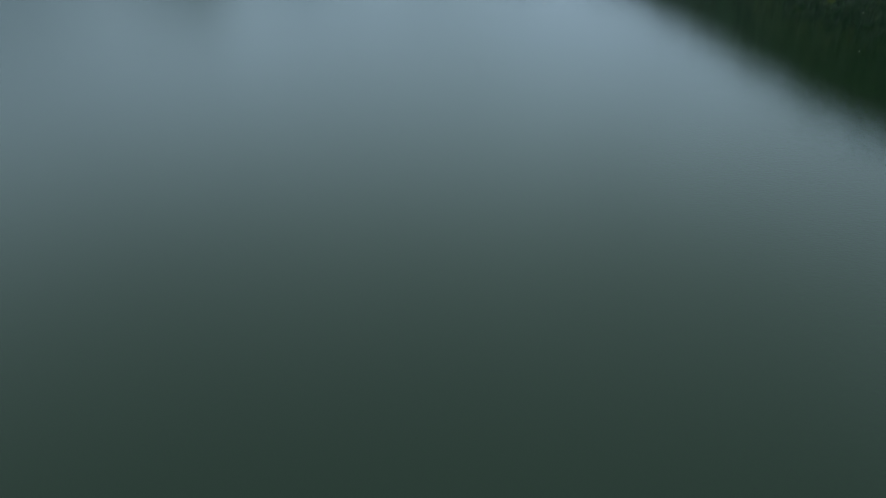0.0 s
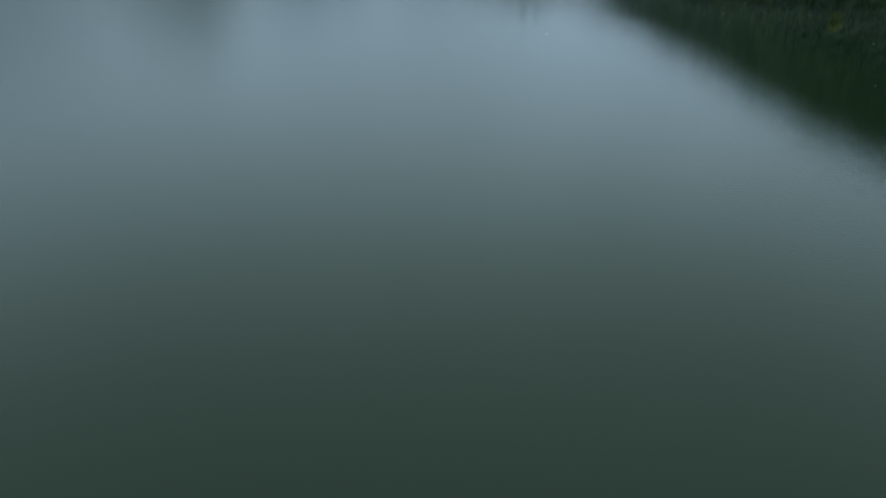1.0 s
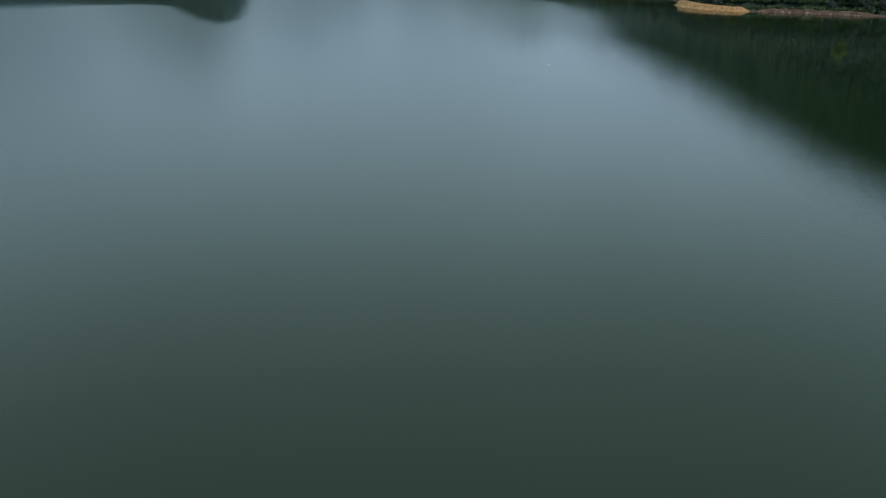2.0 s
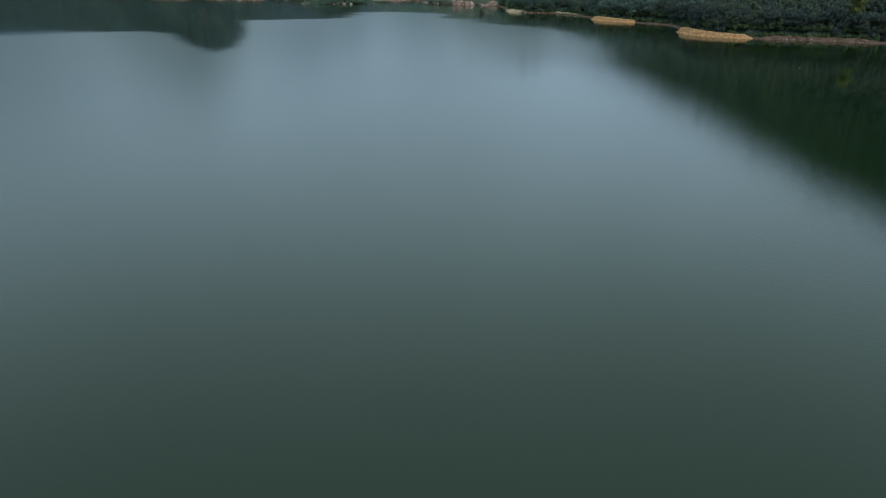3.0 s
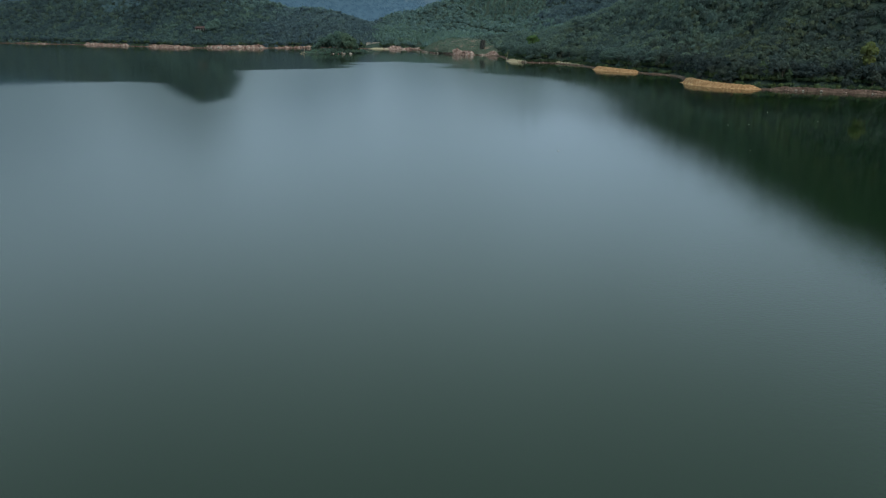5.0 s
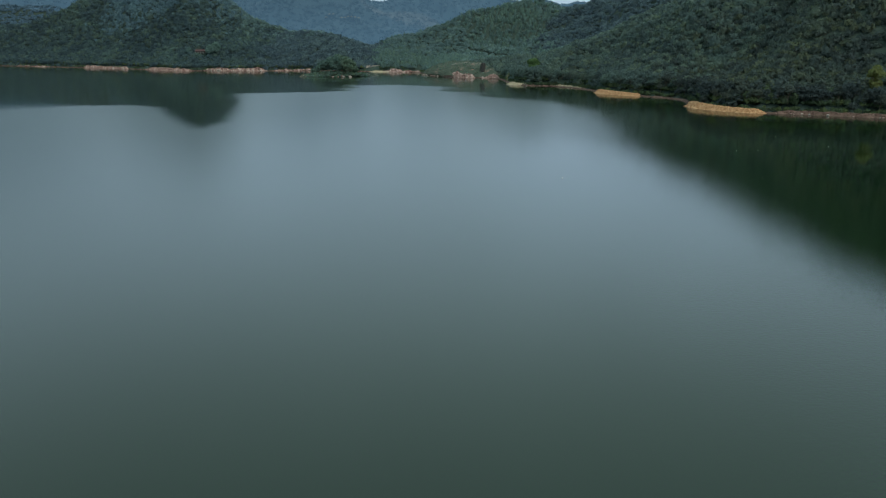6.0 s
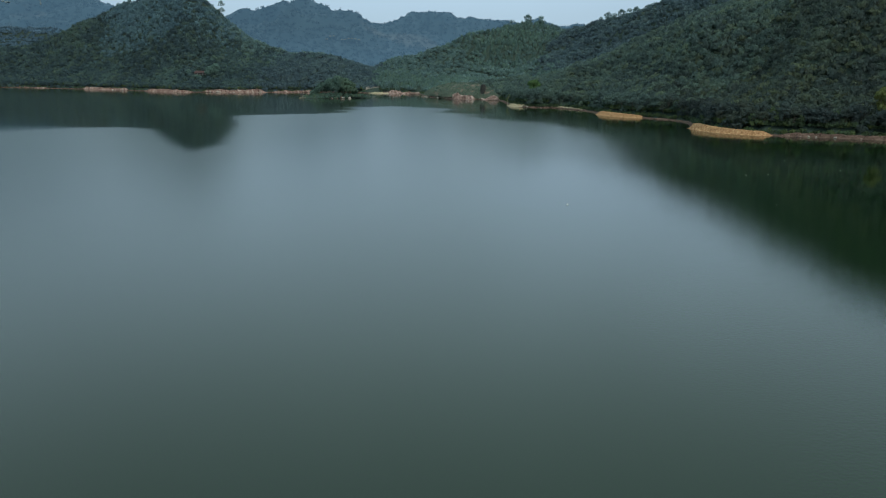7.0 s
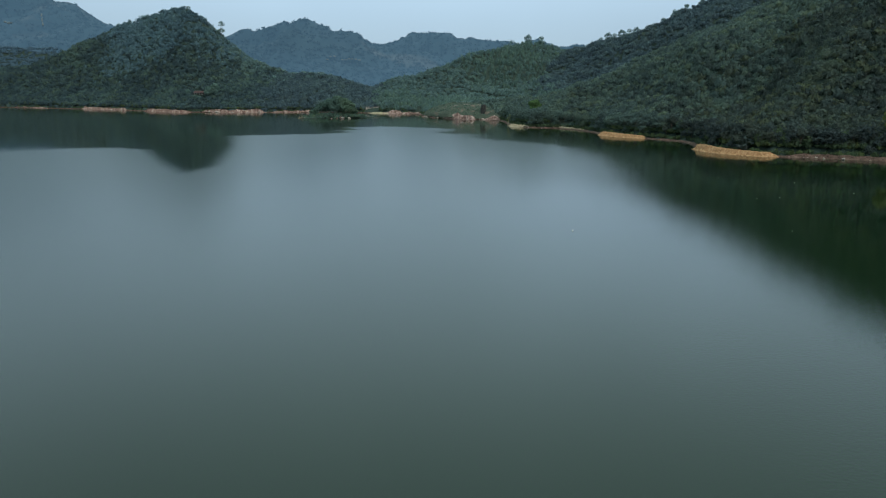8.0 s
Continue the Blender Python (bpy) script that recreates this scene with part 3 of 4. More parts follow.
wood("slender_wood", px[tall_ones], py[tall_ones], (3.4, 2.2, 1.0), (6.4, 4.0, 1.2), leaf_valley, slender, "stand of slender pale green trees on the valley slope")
wood("ridge_forest", px[behind], py[behind], (5.8, 5.4, 1.8), (4.4, 5.6, 1.9), leaf_ridge, soft, "dark forest with bluish haze tint climbing the long ridge")

# the pointed hill: greener at its foot, where less haze is painted in
px, py = scatter(-1000, -50, 1040, 1420, 3.7, 3)
keep = (shore_dist(px, py) > 6) & wedge(px, py, -38, -3) & seen_side(px, py, 0, -0.1) & clear(px, py)
px, py = px[keep], py[keep]
keep = px < seam(px, py, -95, 14, 53)
px, py = px[keep], py[keep]
foot = (height(px, py) < seam(px, py, 50, 16, 55) + rng.normal(0, 13, len(px))) | (py < seam(px, py, 1208, 12, 56) + rng.normal(0, 16, len(px))) | (px < seam(px, py, -525, 30, 62))
east = px > seam(px, py, -325, 26, 60) + rng.normal(0, 22, len(px))
toe = px > seam(px, py, -255, 20, 61)
high, low = ~foot & ~east, foot & ~toe
shoulder, point = ~foot & east, foot & toe
wood("pointed_hill_forest", px[high], py[high], (5.8, 5.4, 1.7), (4.6, 5.0, 1.7), leaf_hill, soft, "dark forest tinted haze-blue, covering the pointed hill across the lake", 0.2)
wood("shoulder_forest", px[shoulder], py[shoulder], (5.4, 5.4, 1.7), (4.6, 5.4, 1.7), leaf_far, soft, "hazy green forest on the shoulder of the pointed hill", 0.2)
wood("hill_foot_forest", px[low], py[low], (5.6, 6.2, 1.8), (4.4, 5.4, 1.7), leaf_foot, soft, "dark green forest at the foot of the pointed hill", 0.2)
wood("point_forest", px[point], py[point], (5.4, 6.0, 1.8), (4.4, 5.8, 1.7), leaf_ridge, soft, "green forest with bluish haze tint on the low point behind the islet", 0.2)

# the low ridge behind the pointed hill
px, py = scatter(-1250, -520, 1440, 1700, 5.6, 6)
keep = wedge(px, py, -42, -17) & seen_side(px, py, 0, -0.15)
px, py = px[keep], py[keep]
wood("low_ridge_forest", px, py, (8.0, 6.0, 1.6), (4.5, 3.5, 1.6), leaf_blue, coarse, "forest tinted haze-blue on the low ridge behind the pointed hill", 0.2)

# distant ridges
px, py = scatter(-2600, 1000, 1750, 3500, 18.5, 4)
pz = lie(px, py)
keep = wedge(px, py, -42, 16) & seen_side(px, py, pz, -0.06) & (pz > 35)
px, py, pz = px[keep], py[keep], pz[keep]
far_ridges = forest("backdrop", px, py, pz, rng.uniform(11, 22, len(px)), rng.uniform(9, 18, len(px)), leaf_distant_glow, coarse,
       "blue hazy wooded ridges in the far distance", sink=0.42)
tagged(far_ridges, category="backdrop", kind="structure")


# ---------------------------------------------------------------- shores
def smooth_line(pts, gap, seed, wobble):
    """A rounded, slightly wandering line through the points, and its inland side."""
    p = np.array(pts, float)
    for _ in range(2):
        q = np.empty((2 * len(p) - 2, 2))
        q[0::2], q[1::2] = 0.75 * p[:-1] + 0.25 * p[1:], 0.25 * p[:-1] + 0.75 * p[1:]
        p = np.concatenate([p[:1], q, p[-1:]])
    s = np.concatenate([[0], np.cumsum(np.hypot(*np.diff(p, axis=0).T))])
    u = np.linspace(0, s[-1], max(3, int(s[-1] / gap)))
    x, y = np.interp(u, s, p[:, 0]), np.interp(u, s, p[:, 1])
    tx, ty = np.gradient(x), np.gradient(y)
    l = np.hypot(tx, ty)
    nx, ny = -ty / l, tx / l
    w = wobble * wave_noise(u, u * 0, 18, seed)
    return u, x + nx * w, y + ny * w, nx, ny


def bank(name, pts, tall, deep, material, label, seed, gap=1.0, out=0.0, flutes=0.3, ends=9.0, kind="", crag=0.0):
    """An eroded earth bank along the waterline: steep fluted face, crumbling brow, back that runs into the slope."""
    u, x, y, nx, ny = smooth_line(pts, gap, seed, 0.5)
    fluted = material is ochre_clay
    taper = np.clip(np.minimum(u / ends, (u[-1] - u) / (5.0 if fluted else ends)), 0.05, 1) ** 0.8 * (1 - (0.35 if fluted else 0.0) * u / u[-1])
    h = tall * taper * (1 + (0.12 if crag > 0.1 else 0.05) * wave_noise(u, u * 0, 22, seed + 1) + (0.05 + 0.5 * crag) * wave_noise(u, u * 0, 5 + 9 * crag, seed + 9))
    h = np.maximum(h, 0.15)
    jit = np.random.default_rng(seed)
    gully = flutes * wave_noise(u, u * 0, 4.0, seed + 2, 3)
    prof = [(-1.6, -0.12), (-0.3, 0.0), (0.25, 0.10), (0.7, 0.32), (1.0, 0.55), (1.3, 0.78), (1.65, 0.94), (2.2, 1.0), (3.2, 1.03), (4.6, 0.9), (6.5, 0.55)]
    rows = []
    for k, (o, z) in enumerate(prof):
        cut = gully * (0.2 + z) * (1.0 if 0 < k < 9 else 0.2)
        lump = 0.12 * wave_noise(u, u * 0 + k * 3.1, 3.0, seed + 5)
        off = o * deep - out + cut + lump
        off = off + (jit.uniform(-0.8, 0.8, len(u)) * crag if 1 < k < 9 else 0)
        step = jit.uniform(-0.5, 0.5, len(u)) * crag if 2 < k < 9 else 0
        rows.append(np.stack([x + nx * off, y + ny * off, z * h + step + (0.15 * lump if z > 0 else 0) - 0.05], 1))
    v = np.concatenate(rows)
    me = mesh_np(name, v, grid_faces(len(u), len(prof)), material, crag == 0)
    return tagged(new(name, me), label, "bank" if not kind else "shore", kind=kind)


bank("shore", SHORE[2:29], 0.7, 0.9, red_soil, "dark reddish-brown bare soil along the waterline", 40, 1.5, 0.0, 0.5, 9.0, "structure", 0.5)
CLAY = "clay banks along the water"
for seed, (pts, tall, deep, mat, fl, label) in enumerate([
    ([(150, 518), (150, 506), (153, 492), (160, 480), (168, 472), (179, 467)], 3.4, 1.6, ochre_clay, 0.6, "long ochre clay bank with a fluted bare face at the waterline"),
    ([(119, 646), (121, 638), (128, 626), (136, 614), (145, 605)], 3.0, 1.5, ochre_clay, 0.6, "ochre clay bank below the forest edge at the waterline"),
    ([(62, 775), (62, 764), (68, 749), (80, 746), (90, 745)], 2.1, 1.7, pale_sand, 0.4, "pale rounded clay mound at the tip of the headland"),
    ([(90, 746), (100, 738), (108, 731), (112, 718), (121, 690)], 1.3, 1.3, pale_sand, 0.4, "low pale strip of bare clay at the waterline"),
    ([(180, 467), (192, 464), (204, 459), (222, 450), (240, 440)], 1.9, 1.1, red_soil, 0.6, "low eroded red-brown bank with scattered pale stones"),
    ([(-405, 1090), (-375, 1070), (-350, 1054), (-336, 1046), (-326, 1056)], 2.8, 1.5, pale_clay, 1.5, "pinkish bare clay bank across the lake"),
    ([(-318, 1064), (-295, 1066), (-270, 1066), (-245, 1070), (-234, 1075)], 3.3, 1.5, pale_clay, 1.8, "pinkish gullied clay bank below the wooded hill"),
    ([(-228, 1076), (-210, 1083), (-186, 1096), (-170, 1104)], 2.0, 1.3, pale_clay, 1.2, "low pale clay bank beside the islet"),
    ([(-522, 1156), (-490, 1138), (-460, 1123), (-436, 1110)], 2.6, 1.4, pale_clay, 1.7, "broken pinkish clay bank at the foot of the hill"),
    ([(-660, 1209), (-620, 1193), (-580, 1176)], 1.2, 1.0, pale_clay, 0.7, "thin pale strip of bare shore"),
    ([(-99, 1076), (-90, 1068), (-78, 1063), (-68, 1063)], 1.5, 2.2, pale_sand, 0.4, "flat pale shelf of bare clay at the head of the bay"),
    ([(-76, 1068), (-66, 1062), (-58, 1061), (-50, 1065)], 4.6, 1.7, rock_mat, 0.9, "reddish eroded mound behind the bare beach"),
    ([(-62, 1061), (-46, 1060), (-34, 1060), (-29, 1040)], 2.2, 2.0, pale_clay, 0.8, "pinkish bare beach at the head of the bay"),
    ([(2, 928), (12, 912), (24, 906), (36, 900)], 4.6, 1.2, rock_mat, 1.9, "reddish rock face at the foot of the grassy knoll"),
    ([(44, 896), (54, 892), (62, 880)], 3.4, 1.2, rock_mat, 1.7, "small reddish rock face at the waterline"),
]):
    tagged(bank("clay_bank", pts, tall, deep, mat, label, 60 + 7 * seed, 0.7 if pts[0][1] < 800 else 1.0, 0.9, fl, 4.0 if mat is ochre_clay else 9.0, "", {ochre_clay: 0.03, pale_sand: 0.5, pale_clay: 0.9, red_soil: 0.4, rock_mat: 1.1}[mat]), group=CLAY)

# grassy knoll behind the rock faces
kx, ky = np.meshgrid(np.arange(-28, 108, 2.0), np.arange(880, 1000, 2.0))
kd, _ = seg_dist(kx.ravel(), ky.ravel(), MOUND, True)
kin = inside(kx.ravel(), ky.ravel(), MOUND)
kd = np.where(kin, kd, -kd)


def knoll_top(x, y):
    """The knoll's surface: it climbs from the rock faces to a rounded crest."""
    x, y = np.asarray(x, float), np.asarray(y, float)
    front, _ = seg_dist(x, y, [(-30, 975), (4, 917), (58, 894)], False)
    lift = 2.0 + 18.5 * (1 - np.exp(-front / 26))
    return np.maximum(lift, height(x, y) + 0.5) + 0.7 * wave_noise(x, y, 15, 77)


kz = knoll_top(kx.ravel(), ky.ravel()) + np.clip(kd, -3, 1) * 0.9
knoll = new("grass_knoll", mesh_np("grass_knoll", np.stack([kx.ravel(), ky.ravel(), kz], 1), grid_faces(kx.shape[1], kx.shape[0])[kin[grid_faces(kx.shape[1], kx.shape[0])].any(1)], grass_mat, True))
tagged(knoll, "rough green grass on a low knoll above red rock", "knoll", kind="structure")


# ---------------------------------------------------------------- single trees
def leaf_mesh(seed, lobes, n, size):
    """A crown of many leaf clumps round lobes (x, y, z, radius), with gaps between them."""
    r = np.random.default_rng(seed)
    tris = []
    for lx, ly, lz, lr in lobes:
        for _ in range(n):
            d = r.normal(size=3)
            d[2] = d[2] * 0.9 + 0.2
            d /= np.linalg.norm(d)
            c = np.array([lx, ly, lz]) + d * lr * np.array([1, 1, 0.75]) * r.uniform(0.7, 1.08)
            nrm = d + r.normal(size=3) * 0.5
            nrm /= np.linalg.norm(nrm)
            u = np.cross(nrm, r.normal(size=3))
            u /= np.linalg.norm(u)
            v = np.cross(nrm, u)
            s = size * r.uniform(0.6, 1.3)
            tris.append([c + s * (math.cos(g) * u + math.sin(g) * v) for g in (0.0, 2.1, 4.2)])
    t = np.array(tris).reshape(-1, 3)
    me = mesh_np("crown", t, np.arange(len(t)).reshape(-1, 3), leaf_near)
    tint(me, np.full(len(t), r.uniform(0.3, 0.8)), np.full(len(t), r.uniform(0.2, 0.8)))
    return me


def make_tree(name, seed, tall, wide, label, material=None, flat=False, n=46):
    """A tapered trunk with limbs, and a crown of leaf clumps."""
    r = random.Random(seed)
    root = new(name)
    bm = bmesh.new()
    fork = tall * (0.62 if flat else 0.38)
    tube(bm, (0, 0, -0.8), (0.1, 0, fork), 0.045 * tall ** 0.9 * 0.5, 0.03 * tall ** 0.9 * 0.5)
    lobes = []
    for k in range(6):
        a = k * math.tau / 6 + r.uniform(-0.4, 0.4)
        rad = wide * 0.5 * r.uniform(0.4, 0.62)
        z = tall * (r.uniform(0.80, 0.9) if flat else r.uniform(0.34, 0.80))
        end = (rad * math.cos(a), rad * math.sin(a), z)
        tube(bm, (0.1, 0, fork * r.uniform(0.85, 1.0)), end, 0.016 * tall ** 0.9 * 0.5, 0.008 * tall ** 0.9 * 0.5, 5)
        lobes.append((*end, wide * (0.2 if flat else 0.26) * r.uniform(0.85, 1.2)))
    lobes.append((0.1, 0, tall * 0.86, wide * (0.18 if flat else 0.27)))
    part("trunk", bm, bark, root)
    crown = new("crown", leaf_mesh(seed, lobes, n, wide * (0.06 if flat else 0.085)))
    crown.parent = root
    if material:
        crown.data.materials[0] = material
    return tagged(root, label, "tree")


def shore_kinds(first, deep, bright):
    return [make_tree("tree", first + k, tall, wide, label, mat) for k, (tall, wide, label, mat) in enumerate([
        (8.5, 7.5, "rounded dark green broadleaf tree at the forest edge", deep),
        (7.0, 6.5, "low spreading green broadleaf tree above the shore", deep),
        (10.0, 7.0, "tall dark green broadleaf tree at the forest edge", deep),
        (6.0, 6.0, "small bright green broadleaf tree leaning over the bank", bright),
    ])]


kinds = shore_kinds(300, leaf_edge, leaf_bush)
far_kinds = shore_kinds(310, leaf_slope, leaf_islet)


def on_ground(x, y):
    return float(height(np.array([float(x)]), np.array([float(y)]))[0])


r = random.Random(5)
line_u, line_x, line_y, line_nx, line_ny = smooth_line(SHORE[14:29], 2.0, 3, 0.0)
used = set()
for k in range(0, len(line_u), 2):
    for row in range(2):
        off = 7.5 + row * 5 + r.uniform(-1.5, 1.5)
        x, y = line_x[k] + line_nx[k] * off + r.uniform(-1, 1), line_y[k] + line_ny[k] * off + r.uniform(-1, 1)
        if float(shore_dist(np.array([x]), np.array([y]))[0]) < 5 or bool(inside(np.array([x]), np.array([y]), MOUND)[0]):
            continue
        kind = (far_kinds if y > 590 + r.uniform(-30, 30) else kinds)[r.choice((0, 0, 1, 1, 2, 3))]
        m = pose(x, y, on_ground(x, y) + 0.6, r.uniform(-4, 4), r.uniform(-4, 4), r.uniform(0, 360))
        t = copy_thing(kind, m) if kind in used else kind
        s = r.uniform(0.8, 1.2)
        t.matrix_basis = m @ Matrix.Diagonal((s, s, s * r.uniform(0.9, 1.1), 1))
        tagged(t, group="trees along the shore")
        used.add(kind)

# trees that stand out on the skylines: one bare-stemmed, the rest broad
umbrella = make_tree("skyline_tree", 414, 19, 10, "tall thin tree with a broken open crown on the skyline", leaf_far, False, 30)
umbrella.matrix_basis = pose(-342, 1256, on_ground(-342, 1256), 0, 0, 40) @ Matrix.Diagonal((1.3, 1.3, 1.4, 1))
tagged(umbrella, group="trees on the skyline")
sky_kinds = [make_tree("skyline_tree", 420 + k, tall, wide, label, leaf_far, False, 60) for k, (tall, wide, label) in enumerate([
    (12, 9, "tall rounded tree standing above the forest on the ridge"), (14, 8, "slim tall tree standing above the forest on the ridge")])]
spots = [(-475, 1293), (-500, 1300), (-440, 1275), (-520, 1306), (-392, 1262), (-365, 1260), (278, 1426), (288, 1412), (297, 1402), (306, 1390), (316, 1379), (325, 1367), (336, 1353), (344, 1338), (355, 1318),
         (366, 1296), (378, 1275), (390, 1242), (176, 1450), (200, 1478), (214, 1495), (150, 1430), (120, 1406)]
for k, (x, y) in enumerate(spots):
    m = pose(x, y, on_ground(x, y) - (7.0 if x < 0 else 7.5), 0, 0, k * 77)
    t = sky_kinds[k] if k < 2 else copy_thing(sky_kinds[k % 2], m)
    s = 0.85 + 0.4 * r.random() + (0.55 if x > 0 else 0.0)
    t.matrix_basis = m @ Matrix.Diagonal((s, s, s, 1))
    tagged(t, group="trees on the skyline")

pale_tree = make_tree("tree", 501, 16, 8.5, "slender yellow-green tree standing at the forest edge", leaf_yellow, False, 110)
pale_tree.matrix_basis = pose(233.5, 463, on_ground(233.5, 463), 0, 0, 15) @ Matrix.Diagonal((1.1, 1.1, 1.15, 1))
tagged(pale_tree, group="trees along the shore")

# shrubs at the brow of the banks
bx, by = [], []
for k in range(0, len(line_u)):
    for _ in range(4):
        off = r.uniform(3.2, 9.5)
        bx.append(line_x[k] + line_nx[k] * off)
        by.append(line_y[k] + line_ny[k] * off)
u2, x2, y2, nx2, ny2 = smooth_line(SHORE[2:14], 3.0, 3, 0.0)
for k in range(len(u2)):
    for _ in range(2):
        off = r.uniform(4.5, 10)
        bx.append(x2[k] + nx2[k] * off)
        by.append(y2[k] + ny2[k] * off)
for _ in range(26):
    bx.append(-333 + r.uniform(-13, 13))
    by.append(1103 + r.uniform(-5, 2.5))
bx, by = np.array(bx), np.array(by)
ok = (shore_dist(bx, by) > 3.8) & ~inside(bx, by, MOUND) & (abs(bx + 95) > 11)
bx, by = bx[ok], by[ok]
forest("shore_shrubs", bx, by, np.maximum(height(bx, by), 0.9), rng.uniform(2.4, 5.2, len(bx)), rng.uniform(2.0, 4.8, len(bx)), leaf_bush, medium,
       "low green shrubs and creepers along the brow of the banks", "shrubs")


# ---------------------------------------------------------------- islet
def islet():
    cx, cy = -120.0, 917.0
    a, b = np.meshgrid(np.linspace(0, math.tau, 72), np.linspace(0, 1, 16))
    ang, f = a.ravel(), b.ravel()
    rx = 37 * (1 + 0.12 * np.sin(3 * ang + 1)) * f
    ry = 16 * (1 + 0.15 * np.sin(2 * ang)) * f
    x, y = cx + rx * np.cos(ang) + ry * 0.35 * np.sin(ang), cy + ry * np.sin(ang) + rx * 0.35 * np.cos(ang)
    z = 4.5 * (1 - f ** 2.2) + 1.3 * wave_noise(x, y, 16, 91) * (1 - f) + 0.5 * wave_noise(x, y, 5, 92) - 0.6 * (f > 0.97)
    ob = new("islet", mesh_np("islet", np.stack([x, y, z], 1), grid_faces(72, 16), ground_mat, True))
    tagged(ob, "small islet of dark overgrown soil rising from the lake", "islet", kind="structure")
    islet_kind = make_tree("tree", 350, 10, 9.5, "green broadleaf tree crowded onto the islet", leaf_islet, False, 110)
    islet_kind.matrix_basis = pose(cx - 25, cy - 5, 1.5) @ Matrix.Diagonal((0.7, 0.7, 0.7, 1))
    tagged(islet_kind, group="trees on the islet")
    for k, (dx, dy, s) in enumerate([(-14, 0, 1.34), (-6, 2, 1.68), (2, 3, 1.96), (9, 4, 1.79), (15, 5, 1.46), (-2, -3, 1.25), (7, -2, 1.3), (20, 7, 0.95), (-20, -2, 0.9), (13, 0, 1.1), (-10, 6, 1.4), (4, 8, 1.5)]):
        rr = math.hypot(dx / 37, dy / 16)
        m = pose(cx + dx, cy + dy, max(0.3, 4.5 * (1 - rr ** 2.2)) - 0.4, 0, 0, 53 * k)
        t = copy_thing(islet_kind, m)
        t.matrix_basis = m @ Matrix.Diagonal((s, s, s, 1))
        tagged(t, "green broadleaf tree crowded onto the islet", group="trees on the islet")


islet()


# low scrub on the knoll and the islet
sx, sy = scatter(-20, 100, 890, 985, 2.6, 12)
sk, _ = seg_dist(sx, sy, MOUND, True)
ok = inside(sx, sy, MOUND) & (sk > 1.5) & (wave_noise(sx, sy, 22, 31) + rng.uniform(-0.6, 0.6, len(sx)) > -0.45)
sx, sy = sx[ok], sy[ok]
forest("knoll_scrub", sx, sy, knoll_top(sx, sy) + 0.2, rng.uniform(1.4, 3.6, len(sx)), rng.uniform(0.8, 2.2, len(sx)), leaf_islet, medium,
       "scattered low green scrub on the grassy knoll", "shrubs")
sx, sy = scatter(-160, -80, 895, 940, 3.0, 13)
f = np.hypot((sx + 120) / 35, (sy - 917 - 0.3 * (sx + 120)) / 17)
ok = f < 1.0
sx, sy, f = sx[ok], sy[ok], f[ok]
forest("islet_scrub", sx, sy, 4.3 * (1 - f ** 2.2) - 0.2, rng.uniform(2.5, 5.0, len(sx)), rng.uniform(1.8, 4.2, len(sx)), leaf_islet, medium,
       "green scrub covering the islet", "shrubs")


# ---------------------------------------------------------------- rocks
def rock_mesh(seed, material):
    bm = bmesh.new()
    bmesh.ops.create_icosphere(bm, subdivisions=2, radius=1.0)
    o = Vector((seed * 7.3, 1.7, 2.9))
    for v in bm.verts:
        n = noise.noise(v.co * 0.9 + o) * 0.45 + noise.noise(v.co * 2.3 + o) * 0.2
        v.co = v.co * (1 + n)
        v.co.z *= 0.7
    me = bpy.data.meshes.new("boulder")
    bm.to_mesh(me)
    bm.free()
    me.materials.append(material)
    return me


rocks = [rock_mesh(1, rock_mat), rock_mesh(2, pale_rock), rock_mesh(3, rock_mat), rock_mesh(4, pale_rock)]


def boulder(x, y, z, s, k, label):
    ob = new("boulder", rocks[k % 4])
    ob.matrix_basis = pose(x, y, z, 0, 0, (k * 67) % 360) @ Matrix.Diagonal((s, s * (0.7 + 0.1 * (k % 5)), s * (0.6 + 0.1 * (k % 4)), 1))
    tagged(ob, label, "boulder", "boulders on the shore")


def boulders():
    r = random.Random(21)
    k = 0
    for pts, n, lo, hi, label in [
        ([(-316, 1063), (-240, 1071)], 26, 0.7, 1.8, "pinkish boulder on the bare clay bank"),
        ([(-400, 1088), (-340, 1049)], 14, 0.6, 1.5, "pinkish boulder on the bare clay bank"),
        ([(-520, 1154), (-440, 1112)], 16, 0.7, 1.7, "pale boulder at the foot of the wooded hill"),
        ([(-80, 1068), (-40, 1062)], 18, 0.8, 2.2, "reddish boulder on the beach at the head of the bay"),
        ([(0, 928), (60, 890)], 26, 0.8, 2.4, "reddish boulder at the foot of the grassy knoll"),
        ([(-24, 966), (0, 926)], 14, 0.7, 1.7, "dark reddish boulder along the foot of the knoll"),
        ([(-160, 903), (-100, 899)], 16, 0.7, 1.8, "pale boulder at the edge of the islet"),
        ([(182, 466), (238, 441)], 14, 0.4, 0.9, "pale stone lying on the eroded bank"),
        ([(64, 752), (110, 728)], 12, 0.4, 1.0, "pale stone on the clay spit"),
    ]:
        (x0, y0), (x1, y1) = pts
        for _ in range(n):
            f, s = r.random(), r.uniform(lo, hi)
            boulder(x0 + (x1 - x0) * f + r.uniform(-1, 1), y0 + (y1 - y0) * f + r.uniform(-1.5, 4.0), 0.15 + r.random() * 0.5 * s, s, k, label)
            k += 1
    for k2 in range(18):
        x, y = 6 + k2 * 2.2, 951 - k2 * 1.2 + r.uniform(-1.5, 1.5)
        boulder(x, y, float(knoll_top(np.array([x]), np.array([y]))[0]) + 0.5, r.uniform(0.8, 1.5), k2 * 2 + 1, "pale stone on the crest of the grassy knoll")


boulders()


